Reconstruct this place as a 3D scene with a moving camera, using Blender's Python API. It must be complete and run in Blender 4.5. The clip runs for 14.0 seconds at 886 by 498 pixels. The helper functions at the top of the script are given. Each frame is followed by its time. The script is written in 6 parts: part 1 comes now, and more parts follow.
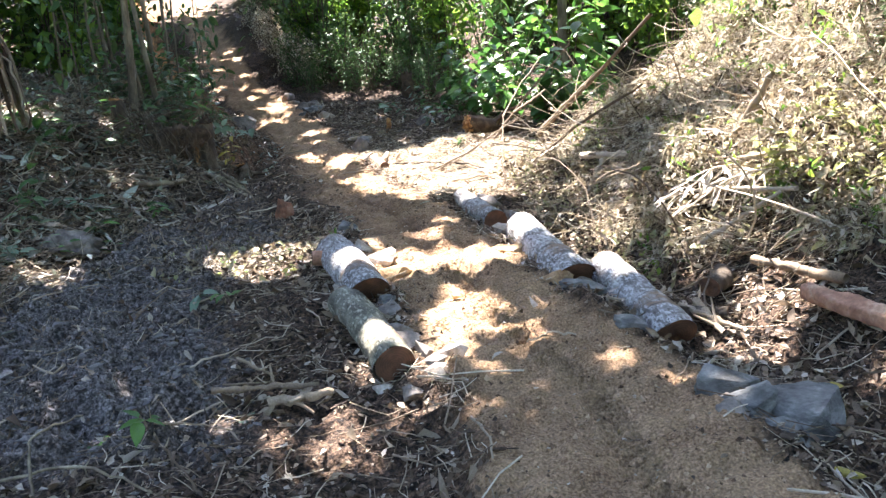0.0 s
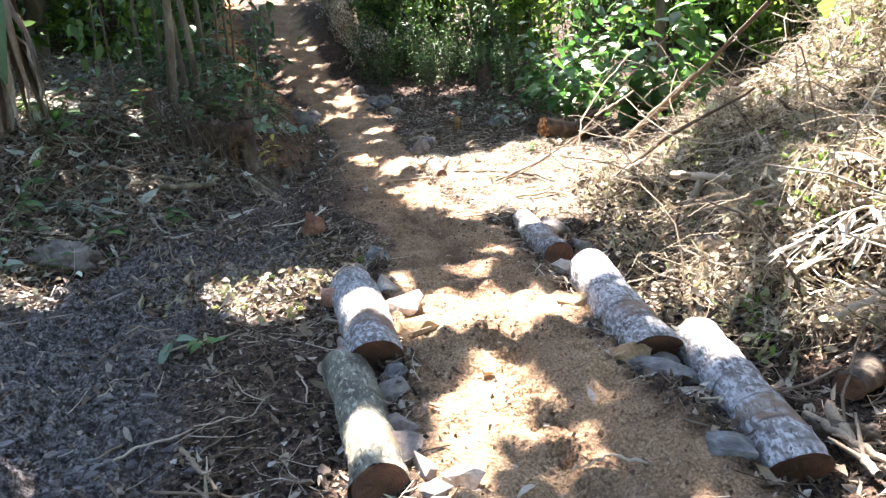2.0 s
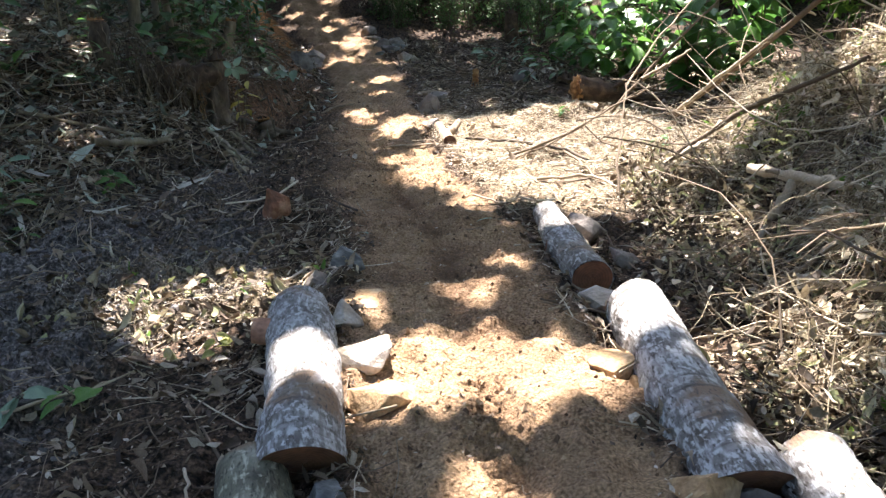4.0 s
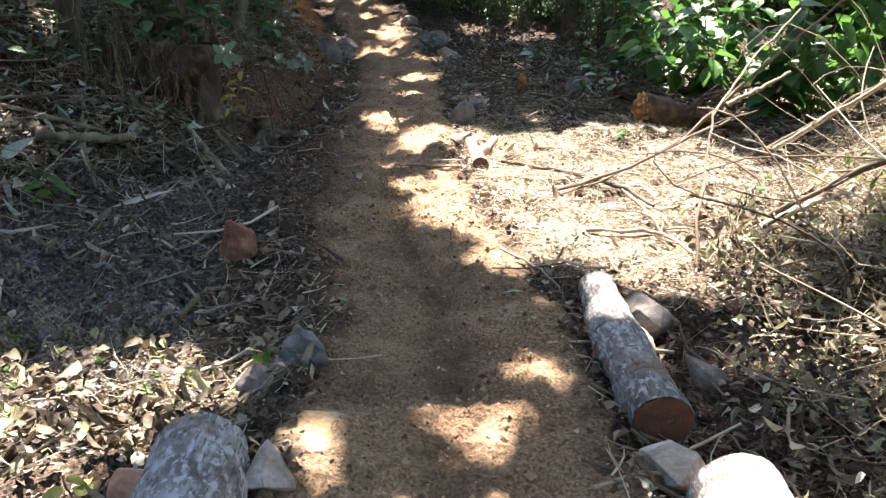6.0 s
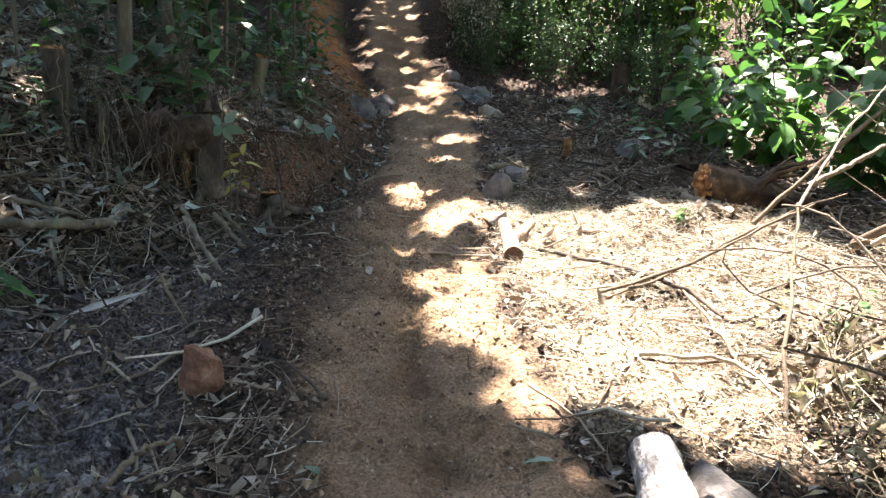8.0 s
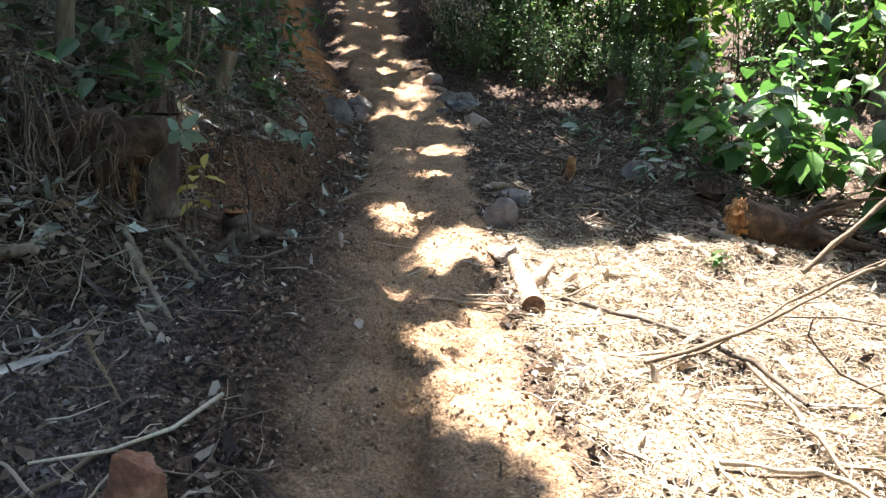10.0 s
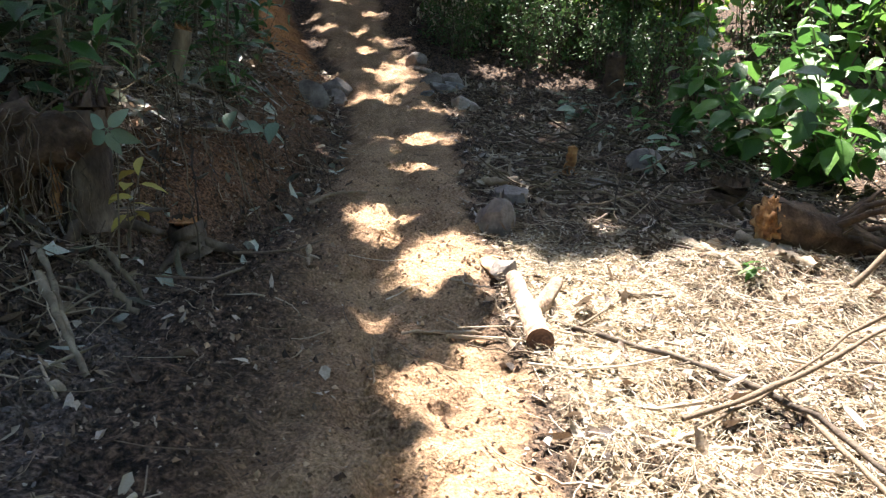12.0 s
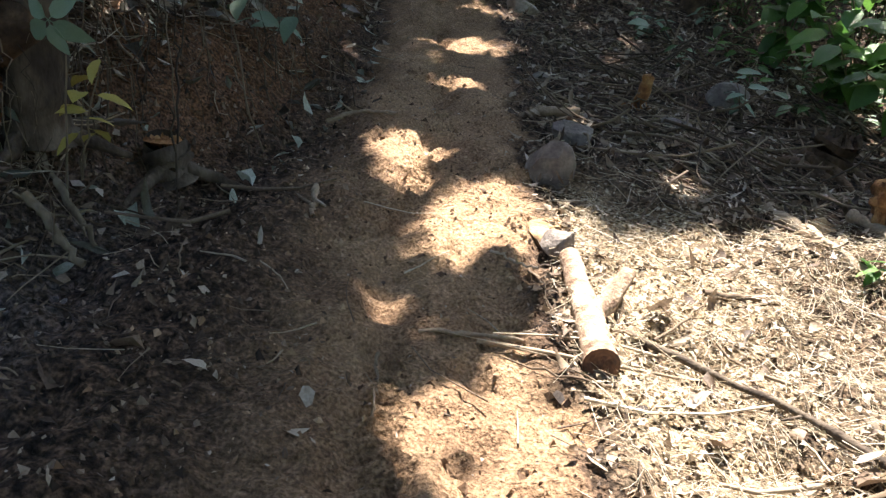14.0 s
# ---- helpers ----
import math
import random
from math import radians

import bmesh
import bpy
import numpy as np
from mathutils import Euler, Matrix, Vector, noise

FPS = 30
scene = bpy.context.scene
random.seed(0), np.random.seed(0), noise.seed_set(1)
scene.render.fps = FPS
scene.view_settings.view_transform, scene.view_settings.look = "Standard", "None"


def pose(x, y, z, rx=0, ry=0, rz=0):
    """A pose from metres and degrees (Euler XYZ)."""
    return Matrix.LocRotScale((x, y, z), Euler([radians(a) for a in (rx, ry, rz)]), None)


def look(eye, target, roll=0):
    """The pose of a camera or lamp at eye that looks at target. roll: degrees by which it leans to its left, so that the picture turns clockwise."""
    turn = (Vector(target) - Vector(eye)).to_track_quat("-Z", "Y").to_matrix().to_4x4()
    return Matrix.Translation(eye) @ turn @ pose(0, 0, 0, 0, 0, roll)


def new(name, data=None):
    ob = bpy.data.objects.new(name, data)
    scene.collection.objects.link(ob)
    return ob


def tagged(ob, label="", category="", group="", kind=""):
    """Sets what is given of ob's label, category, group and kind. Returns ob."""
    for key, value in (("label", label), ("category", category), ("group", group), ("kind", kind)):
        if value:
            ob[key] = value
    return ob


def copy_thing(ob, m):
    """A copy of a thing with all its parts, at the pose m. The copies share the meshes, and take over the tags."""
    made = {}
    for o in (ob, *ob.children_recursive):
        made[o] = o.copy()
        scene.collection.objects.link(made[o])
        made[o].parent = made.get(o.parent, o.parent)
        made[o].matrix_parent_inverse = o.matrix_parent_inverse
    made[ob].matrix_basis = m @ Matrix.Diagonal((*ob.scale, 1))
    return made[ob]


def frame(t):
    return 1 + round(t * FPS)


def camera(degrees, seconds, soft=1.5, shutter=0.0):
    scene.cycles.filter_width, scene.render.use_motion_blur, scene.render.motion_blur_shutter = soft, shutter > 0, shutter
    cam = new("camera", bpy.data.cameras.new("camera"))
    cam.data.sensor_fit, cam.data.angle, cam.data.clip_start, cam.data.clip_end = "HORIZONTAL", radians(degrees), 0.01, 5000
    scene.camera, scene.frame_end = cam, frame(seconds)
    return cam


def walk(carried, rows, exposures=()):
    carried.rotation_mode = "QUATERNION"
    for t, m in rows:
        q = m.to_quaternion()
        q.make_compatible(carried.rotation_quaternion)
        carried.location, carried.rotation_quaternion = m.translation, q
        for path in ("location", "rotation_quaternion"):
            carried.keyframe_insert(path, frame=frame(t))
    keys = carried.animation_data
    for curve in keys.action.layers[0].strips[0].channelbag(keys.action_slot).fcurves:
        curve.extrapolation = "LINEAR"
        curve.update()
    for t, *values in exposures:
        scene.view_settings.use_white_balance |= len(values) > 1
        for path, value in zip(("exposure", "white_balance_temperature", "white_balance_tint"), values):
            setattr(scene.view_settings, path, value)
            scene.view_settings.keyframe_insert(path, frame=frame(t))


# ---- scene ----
cam = camera(57.8, 14.0, soft=1.4)
PATH = [
    (0, (-0.021, -0.715, 1.547), (0.124, 1.214, 1.039), -5.1),
    (0.5, (0.144, -0.394, 1.51), (0.08, 1.558, 1.075), -3.5),
    (1, (0.187, -0.036, 1.477), (0.132, 1.902, 0.989), -4.9),
    (1.5, (0.224, 0.315, 1.488), (0.204, 2.204, 0.831), -4.2),
    (2, (0.374, 0.676, 1.481), (0.304, 2.609, 0.975), -4.1),
    (2.2, (0.432, 0.801, 1.498), (0.335, 2.732, 0.985), -4.8),
    (4.3, (0.492, 2.54, 1.347), (0.351, 4.431, 0.709), 0.3),
    (4.5, (0.538, 2.685, 1.307), (0.36, 4.597, 0.748), 2.0),
    (5, (0.538, 3.048, 1.299), (0.366, 4.934, 0.657), 1.3),
    (5.5, (0.473, 3.426, 1.321), (0.331, 5.272, 0.565), 1.0),
    (6, (0.493, 3.774, 1.33), (0.284, 5.656, 0.683), 2.5),
    (6.5, (0.447, 4.142, 1.379), (0.186, 6.032, 0.779), 1.3),
    (7, (0.477, 4.398, 1.389), (0.195, 6.288, 0.797), 0.7),
    (7.5, (0.559, 4.58, 1.407), (0.232, 6.463, 0.819), 2.1),
    (8, (0.526, 4.727, 1.419), (0.183, 6.62, 0.871), 2.0),
    (8.2, (0.46, 4.811, 1.426), (0.113, 6.709, 0.898), 2.0),
    (10.3, (0.073, 5.738, 1.374), (-0.159, 7.648, 0.83), 5.1),
    (10.5, (0.06, 5.811, 1.382), (-0.168, 7.713, 0.808), 4.9),
    (11, (0.118, 5.994, 1.367), (-0.125, 7.913, 0.858), 4.5),
    (11.5, (0.115, 6.164, 1.374), (-0.125, 8.077, 0.84), 4.1),
    (12, (-0.006, 6.4, 1.354), (-0.209, 8.301, 0.766), 4.6),
    (12.5, (-0.012, 6.675, 1.325), (-0.23, 8.547, 0.657), 6.0),
    (13, (-0.051, 6.953, 1.308), (-0.276, 8.755, 0.47), 6.4),
    (13.5, (-0.169, 7.174, 1.324), (-0.383, 8.959, 0.448), 6.2),
    (14, (-0.17, 7.332, 1.333), (-0.404, 9.131, 0.492), 9.7),
]
walk(cam, [(t, look(eye, target, roll)) for t, eye, target, roll in PATH],
     [(0, 3.58, 6350, 16), (2.2, 3.65, 6450, 18), (4.3, 2.92, 6500, 15), (8, 3.27, 6550, 15), (11, 3.12, 6500, 14), (14, 2.58, 6650, 14)])

# ---- sky and sun ----
SUN = Vector((-.1, .55, 1)).normalized()
world = bpy.data.worlds.new("sky")
scene.world = world
world.use_nodes = True
sky = world.node_tree.nodes.new("ShaderNodeTexSky")
sky.sky_type, sky.sun_disc = "NISHITA", False
sky.sun_elevation, sky.sun_rotation = math.asin(SUN.z), math.atan2(SUN.x, SUN.y)
world.node_tree.links.new(sky.outputs[0], world.node_tree.nodes["Background"].inputs[0])
world.node_tree.nodes["Background"].inputs[1].default_value = .112
sun = new("sun", bpy.data.lights.new("sun", "SUN"))
sun.data.energy, sun.data.angle, sun.data.color = 5, radians(.65), (1, .95, .88)
sun.matrix_world = look(SUN * 30, (0, 0, 0))

# ---- shape of the ground ----
GY = (-8, 0, 3.4, 4.6, 6.5, 9, 10, 11, 13.4, 16, 18.2, 21.5, 30, 60, 300)
GZ = (-.25, -.17, -.13, -.1, -.1, -.08, -.03, .04, .08, .2, .6, 1.45, 3.4, 8, 14)
CY = (-8, 2, 2.85, 4.2, 5.3, 6.1, 7, 8, 9, 10, 11.2, 12.5, 13.3, 15.4, 16.4, 17.7, 19, 20.5, 22.5, 25, 28, 60)
CX = (1.6, .88, .88, .6, .42, .28, .1, -.2, -.45, -.7, -.85, -1.05, -1.2, -1.65, -1.95, -2.5, -3.05, -3.5, -4.0, -4.7, -5.4, -16)
LY = (-8, -2, 3, 6, 8, 9.5, 11, 13, 15, 17, 20, 25, 60)
LX = (-4.6, -4.2, -3.6, -3.0, -2.6, -2.0, -1.75, -1.95, -2.4, -3.1, -4.5, -6.2, -17)
RY = (-8, 0, 3, 5, 7, 8.5, 10, 12, 14, 18, 25, 60)
RX = (2.6, 2.3, 2.1, 1.8, 1.8, 2.1, 2.6, 3.3, 3.6, 2.6, 1, -10)


def soft(u, a, b):
    t = np.clip((u - a) / (b - a), 0, 1)
    return t * t * (3 - 2 * t)


def h(x, y):
    """Height of the smooth ground."""
    x, y = np.asarray(x, float), np.asarray(y, float)
    z = np.interp(y, GY, GZ)
    u = x - np.interp(y, CY, CX)
    near = 1 - soft(y, 6.6, 8.2)
    z = z - .12 * near * soft(abs(u), .5, .85) - .02 * np.exp(-(u / .2) ** 2)
    lf = np.interp(y, LY, LX) - x
    z = z - .11 * np.exp(-((lf + .28) / .22) ** 2) * soft(y, 7, 9)
    steep = .25 + .4 * soft(y, 7, 9.5)
    z = z + steep * np.clip(lf, 0, 1.4) + .22 * np.clip(lf - 1.4, 0, 20)
    rf = x - np.interp(y, RY, RX)
    z = z + .42 * np.clip(rf, 0, 2.2) * (1 - .7 * soft(y, 9, 12)) + .12 * np.clip(rf - 2.2, 0, 20)
    return z

# ---- materials ----
def material(name, colors, scale=8, rough=.85, bump=.3, fine=60, pick="noise", translucent=0, stretch=(1, 1, 1), metal=0, spec=.3):
    """Colours mixed by noise at one scale and by piece (pick: noise, island, object), with grain and relief at a finer scale."""
    m = bpy.data.materials.new(name)
    m.use_nodes = True
    nt = m.node_tree
    bsdf = nt.nodes["Principled BSDF"]
    co = nt.nodes.new("ShaderNodeTexCoord")
    mp = nt.nodes.new("ShaderNodeMapping")
    mp.inputs["Scale"].default_value = stretch
    nt.links.new(co.outputs["Object"], mp.inputs[0])
    n1, n2 = nt.nodes.new("ShaderNodeTexNoise"), nt.nodes.new("ShaderNodeTexNoise")
    n1.inputs["Scale"].default_value, n1.inputs["Detail"].default_value = scale, 6
    n2.inputs["Scale"].default_value, n2.inputs["Detail"].default_value = fine, 5
    nt.links.new(mp.outputs[0], n1.inputs["Vector"])
    nt.links.new(mp.outputs[0], n2.inputs["Vector"])
    ramp = nt.nodes.new("ShaderNodeValToRGB")
    lo, hi = (.32, .68) if pick == "noise" else (0, 1)
    for i, c in enumerate(colors):
        p = lo + (hi - lo) * i / max(1, len(colors) - 1)
        e = ramp.color_ramp.elements[i] if i < 2 else ramp.color_ramp.elements.new(p)
        e.position, e.color = p, (*c, 1)
    if pick == "noise":
        nt.links.new(n1.outputs[0], ramp.inputs[0])
    else:
        g = nt.nodes.new("ShaderNodeNewGeometry" if pick == "island" else "ShaderNodeObjectInfo")
        add = nt.nodes.new("ShaderNodeMath")
        add.operation = "MULTIPLY_ADD"
        add.inputs[1].default_value, add.inputs[2].default_value = .5, -.25
        nt.links.new(n1.outputs[0], add.inputs[0])
        tot = nt.nodes.new("ShaderNodeMath")
        nt.links.new(g.outputs["Random Per Island" if pick == "island" else "Random"], tot.inputs[0])
        nt.links.new(add.outputs[0], tot.inputs[1])
        nt.links.new(tot.outputs[0], ramp.inputs[0])
    mul = nt.nodes.new("ShaderNodeMix")
    mul.data_type, mul.blend_type = "RGBA", "OVERLAY"
    mul.inputs[0].default_value = .55
    nt.links.new(ramp.outputs[0], mul.inputs[6])
    nt.links.new(n2.outputs[0], mul.inputs[7])
    nt.links.new(mul.outputs[2], bsdf.inputs["Base Color"])
    bsdf.inputs["Roughness"].default_value, bsdf.inputs["Specular IOR Level"].default_value = rough, spec
    b = nt.nodes.new("ShaderNodeBump")
    b.inputs["Strength"].default_value, b.inputs["Distance"].default_value = bump, .01
    nt.links.new(n2.outputs[0], b.inputs["Height"])
    nt.links.new(b.outputs[0], bsdf.inputs["Normal"])
    if translucent:
        tr, mx = nt.nodes.new("ShaderNodeBsdfTranslucent"), nt.nodes.new("ShaderNodeMixShader")
        mx.inputs[0].default_value = translucent
        nt.links.new(mul.outputs[2], tr.inputs[0])
        nt.links.new(bsdf.outputs[0], mx.inputs[1])
        nt.links.new(tr.outputs[0], mx.inputs[2])
        nt.links.new(mx.outputs[0], nt.nodes["Material Output"].inputs[0])
    return m


def ground_material():
    """Trodden sandy soil, dark forest soil, wet mud and raw orange cut bank, mixed by the ground's own cover map."""
    m = bpy.data.materials.new("soil")
    m.use_nodes = True
    nt = m.node_tree
    bsdf = nt.nodes["Principled BSDF"]
    bsdf.inputs["Specular IOR Level"].default_value = .2
    co = nt.nodes.new("ShaderNodeTexCoord")

    def noisy(scale, detail=6):
        n = nt.nodes.new("ShaderNodeTexNoise")
        n.inputs["Scale"].default_value, n.inputs["Detail"].default_value = scale, detail
        nt.links.new(co.outputs["Object"], n.inputs["Vector"])
        return n.outputs[0]

    def two(a, b, f, lo=.35, hi=.65):
        r = nt.nodes.new("ShaderNodeValToRGB")
        r.color_ramp.elements[0].position, r.color_ramp.elements[0].color = lo, (*a, 1)
        r.color_ramp.elements[1].position, r.color_ramp.elements[1].color = hi, (*b, 1)
        nt.links.new(f, r.inputs[0])
        return r.outputs[0]

    def mixed(f, a, b, kind="MIX"):
        x = nt.nodes.new("ShaderNodeMix")
        x.data_type, x.blend_type = "RGBA", kind
        if isinstance(f, float):
            x.inputs[0].default_value = f
        else:
            nt.links.new(f, x.inputs[0])
        nt.links.new(a, x.inputs[6])
        nt.links.new(b, x.inputs[7])
        return x.outputs[2]

    at = nt.nodes.new("ShaderNodeAttribute")
    at.attribute_name = "cover"
    sep = nt.nodes.new("ShaderNodeSeparateColor")
    nt.links.new(at.outputs["Color"], sep.inputs[0])
    mid, fine = noisy(9), noisy(70, 8)
    path = two((.175, .107, .06), (.39, .262, .15), noisy(2.6, 8))
    path = mixed(.5, path, two((.09, .05, .028), (.46, .3, .18), noisy(85, 6), .36, .63), "MIX")
    damp = nt.nodes.new("ShaderNodeRGB")
    damp.outputs[0].default_value = (.105, .06, .035, 1)
    path = mixed(at.outputs["Alpha"], path, damp.outputs[0])
    soil = two((.012, .008, .006), (.125, .08, .052), noisy(26, 10), .38, .68)
    mud = two((.035, .03, .028), (.24, .212, .2), noisy(28, 10), .38, .68)
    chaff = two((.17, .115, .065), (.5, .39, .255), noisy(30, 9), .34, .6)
    cut = two((.30, .125, .04), (.46, .21, .075), mid)
    c = mixed(sep.outputs[1], soil, mud)
    c = mixed(sep.outputs[2], c, cut)
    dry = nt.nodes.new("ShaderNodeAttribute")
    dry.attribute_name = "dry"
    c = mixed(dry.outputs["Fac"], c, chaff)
    c = mixed(.75, c, two((.08, .08, .08), (.92, .92, .92), fine, .38, .63), "OVERLAY")
    c = mixed(sep.outputs[0], c, mixed(.8, path, fine, "OVERLAY"))
    nt.links.new(c, bsdf.inputs["Base Color"])
    rr = nt.nodes.new("ShaderNodeMapRange")
    rr.inputs[3].default_value, rr.inputs[4].default_value = .95, .58
    nt.links.new(sep.outputs[1], rr.inputs[0])
    nt.links.new(rr.outputs[0], bsdf.inputs["Roughness"])
    b0 = nt.nodes.new("ShaderNodeBump")
    b0.inputs["Strength"].default_value, b0.inputs["Distance"].default_value = .8, .007
    nt.links.new(noisy(190, 4), b0.inputs["Height"])
    b = nt.nodes.new("ShaderNodeBump")
    b.inputs["Strength"].default_value, b.inputs["Distance"].default_value = .9, .016
    nt.links.new(fine, b.inputs["Height"])
    nt.links.new(b0.outputs[0], b.inputs["Normal"])
    b2 = nt.nodes.new("ShaderNodeBump")
    b2.inputs["Strength"].default_value, b2.inputs["Distance"].default_value = .8, .04
    nt.links.new(noisy(24), b2.inputs["Height"])
    nt.links.new(b.outputs[0], b2.inputs["Normal"])
    nt.links.new(b2.outputs[0], bsdf.inputs["Normal"])
    return m


def cut_material():
    """Sawn wood with rings round the log's axis (local y), darker and reddish towards the bark."""
    m = bpy.data.materials.new("sawn_wood")
    m.use_nodes = True
    nt = m.node_tree
    bsdf = nt.nodes["Principled BSDF"]
    co = nt.nodes.new("ShaderNodeTexCoord")
    w = nt.nodes.new("ShaderNodeTexWave")
    w.wave_type, w.rings_direction = "RINGS", "Y"
    w.inputs["Scale"].default_value, w.inputs["Distortion"].default_value, w.inputs["Detail"].default_value = 22, 3, 3
    nt.links.new(co.outputs["Object"], w.inputs["Vector"])
    n = nt.nodes.new("ShaderNodeTexNoise")
    n.inputs["Scale"].default_value = 14
    nt.links.new(co.outputs["Object"], n.inputs["Vector"])
    mx = nt.nodes.new("ShaderNodeMath")
    mx.operation = "MULTIPLY_ADD"
    mx.inputs[1].default_value = .12
    nt.links.new(w.outputs[0], mx.inputs[0])
    nt.links.new(n.outputs[0], mx.inputs[2])
    r = nt.nodes.new("ShaderNodeValToRGB")
    r.color_ramp.elements[0].position, r.color_ramp.elements[0].color = .3, (.05, .026, .016, 1)
    r.color_ramp.elements[1].position, r.color_ramp.elements[1].color = .85, (.19, .09, .048, 1)
    nt.links.new(mx.outputs[0], r.inputs[0])
    nt.links.new(r.outputs[0], bsdf.inputs["Base Color"])
    bsdf.inputs["Roughness"].default_value = .8
    b = nt.nodes.new("ShaderNodeBump")
    b.inputs["Strength"].default_value, b.inputs["Distance"].default_value = .4, .004
    nt.links.new(mx.outputs[0], b.inputs["Height"])
    nt.links.new(b.outputs[0], bsdf.inputs["Normal"])
    return m


def bark_material(name, colors, spots, amount):
    """Smooth grey bark with crusty pale lichen spots and dark cracks round the log (local y)."""
    m = material(name, colors, 7, .75, .8, 60, stretch=(1, .6, 1))
    nt = m.node_tree
    bsdf = nt.nodes["Principled BSDF"]
    was = bsdf.inputs["Base Color"].links[0].from_socket
    co = nt.nodes.new("ShaderNodeTexCoord")
    for scale, detail, lo, hi, col, squash in ((34, 10, amount, amount + .08, spots, (1, .8, 1)), (24, 12, amount - .05, amount + .13, spots, (2, .5, 2)), (4, 8, .57, .66, (.17, .115, .075), (1, 1, 1)), (55, 8, .55, .68, colors[0], (1.6, .5, 1.6)), (5, 6, .58, .75, colors[0], (.6, 5, .6))):
        mp = nt.nodes.new("ShaderNodeMapping")
        mp.inputs["Scale"].default_value = squash
        n = nt.nodes.new("ShaderNodeTexNoise")
        n.inputs["Scale"].default_value, n.inputs["Detail"].default_value = scale, detail
        nt.links.new(co.outputs["Object"], mp.inputs[0])
        nt.links.new(mp.outputs[0], n.inputs["Vector"])
        r = nt.nodes.new("ShaderNodeMapRange")
        r.inputs[1].default_value, r.inputs[2].default_value = lo, hi
        nt.links.new(n.outputs[0], r.inputs[0])
        x = nt.nodes.new("ShaderNodeMix")
        x.data_type = "RGBA"
        nt.links.new(r.outputs[0], x.inputs[0])
        nt.links.new(was, x.inputs[6])
        x.inputs[7].default_value = (*col, 1)
        was = x.outputs[2]
    nt.links.new(was, bsdf.inputs["Base Color"])
    return m


SOIL = ground_material()
SAWN = cut_material()
BARK_PALE = bark_material("pale_bark", [(.065, .055, .047), (.16, .15, .142), (.27, .262, .255)], (.4, .4, .4), .53)
BARK_WET = bark_material("wet_bark", [(.06, .05, .043), (.13, .118, .107), (.21, .195, .18)], (.36, .355, .345), .55)
BARK_OLIVE = bark_material("olive_bark", [(.045, .042, .03), (.14, .132, .095), (.22, .21, .165)], (.36, .35, .27), .58)
BARK_DARK = material("dark_bark", [(.03, .023, .017), (.075, .056, .04), (.15, .12, .085)], 10, .9, .9, 60, stretch=(1, 1, .4))
BARK_STEM = material("stem_bark", [(.07, .055, .035), (.15, .12, .08), (.27, .23, .16)], 7, .85, .6, 50, stretch=(1, 1, .3))
BARK_SLAB = material("slab_bark", [(.07, .034, .023), (.2, .09, .052), (.33, .185, .12)], 9, .8, .8, 60)
BARK_RED = material("red_bark", [(.2, .1, .065), (.34, .18, .115), (.45, .29, .2)], 9, .8, .5, 50)
STICK = material("stick_wood", [(.1, .07, .045), (.22, .165, .11), (.4, .33, .24)], 12, .85, .5, 90, pick="object")
TWIG = material("twig_wood", [(.06, .042, .03), (.17, .125, .085), (.31, .245, .17), (.52, .45, .34)], 12, .85, .3, 90, pick="island")
STRAW = material("dry_straw", [(.16, .11, .065), (.4, .32, .21), (.6, .53, .41), (.7, .65, .53)], 12, .8, .2, 90, pick="island", translucent=.2)
ROCK_BLUE = material("blue_grey_rock", [(.05, .05, .048), (.13, .128, .122), (.26, .255, .24)], 7, .75, .7, 45, stretch=(1, 1, 2.2))
ROCK_TAN = material("tan_rock", [(.18, .14, .1), (.33, .28, .225), (.5, .455, .4)], 7, .85, .7, 50)
ROCK_DARK = material("dark_rock", [(.09, .075, .065), (.17, .145, .125), (.24, .21, .18)], 8, .85, .7, 55)
ROCK_SOIL = material("soil_coated_rock", [(.22, .13, .065), (.36, .235, .125), (.45, .33, .2)], 8, .95, .8, 60)
CLOD = material("soil_clods", [(.012, .009, .007), (.05, .035, .025), (.11, .08, .058), (.3, .23, .17)], 9, .95, .6, 60, pick="island")
DEAD = material("dead_leaf", [(.03, .02, .014), (.08, .054, .036), (.16, .115, .078), (.25, .185, .125), (.32, .26, .19), (.46, .4, .33)], 25, .65, .3, 120, pick="island", translucent=.15)
DEAD_ONE = material("dead_leaf_large", [(.07, .042, .026), (.17, .115, .07), (.3, .235, .165), (.46, .4, .32)], 18, .65, .3, 120, pick="object", translucent=.15)
DRY = material("dry_foliage", [(.1, .075, .045), (.32, .26, .165), (.52, .45, .33), (.66, .6, .48)], 25, .7, .2, 120, pick="island", translucent=.3)
GREEN = material("green_leaf", [(.05, .12, .02), (.11, .22, .03), (.23, .34, .05)], 20, .42, .2, 120, pick="island", translucent=.6, spec=.5)
GREEN_ONE = material("broad_green_leaf", [(.03, .085, .016), (.06, .155, .03), (.12, .25, .045)], 14, .4, .4, 70, pick="object", translucent=.38, spec=.5)
GREY_GREEN = material("grey_green_leaf", [(.1, .165, .1), (.2, .28, .19)], 14, .5, .25, 110, pick="object", translucent=.25, spec=.5)
DARK_GREEN = material("dark_green_leaf", [(.03, .07, .022), (.06, .12, .035), (.11, .17, .06)], 20, .5, .2, 120, pick="island", translucent=.2, spec=.25)
WILTED = material("wilted_leaf", [(.03, .025, .018), (.1, .105, .075), (.22, .245, .185), (.46, .5, .41)], 20, .32, .25, 120, pick="island", translucent=.2)
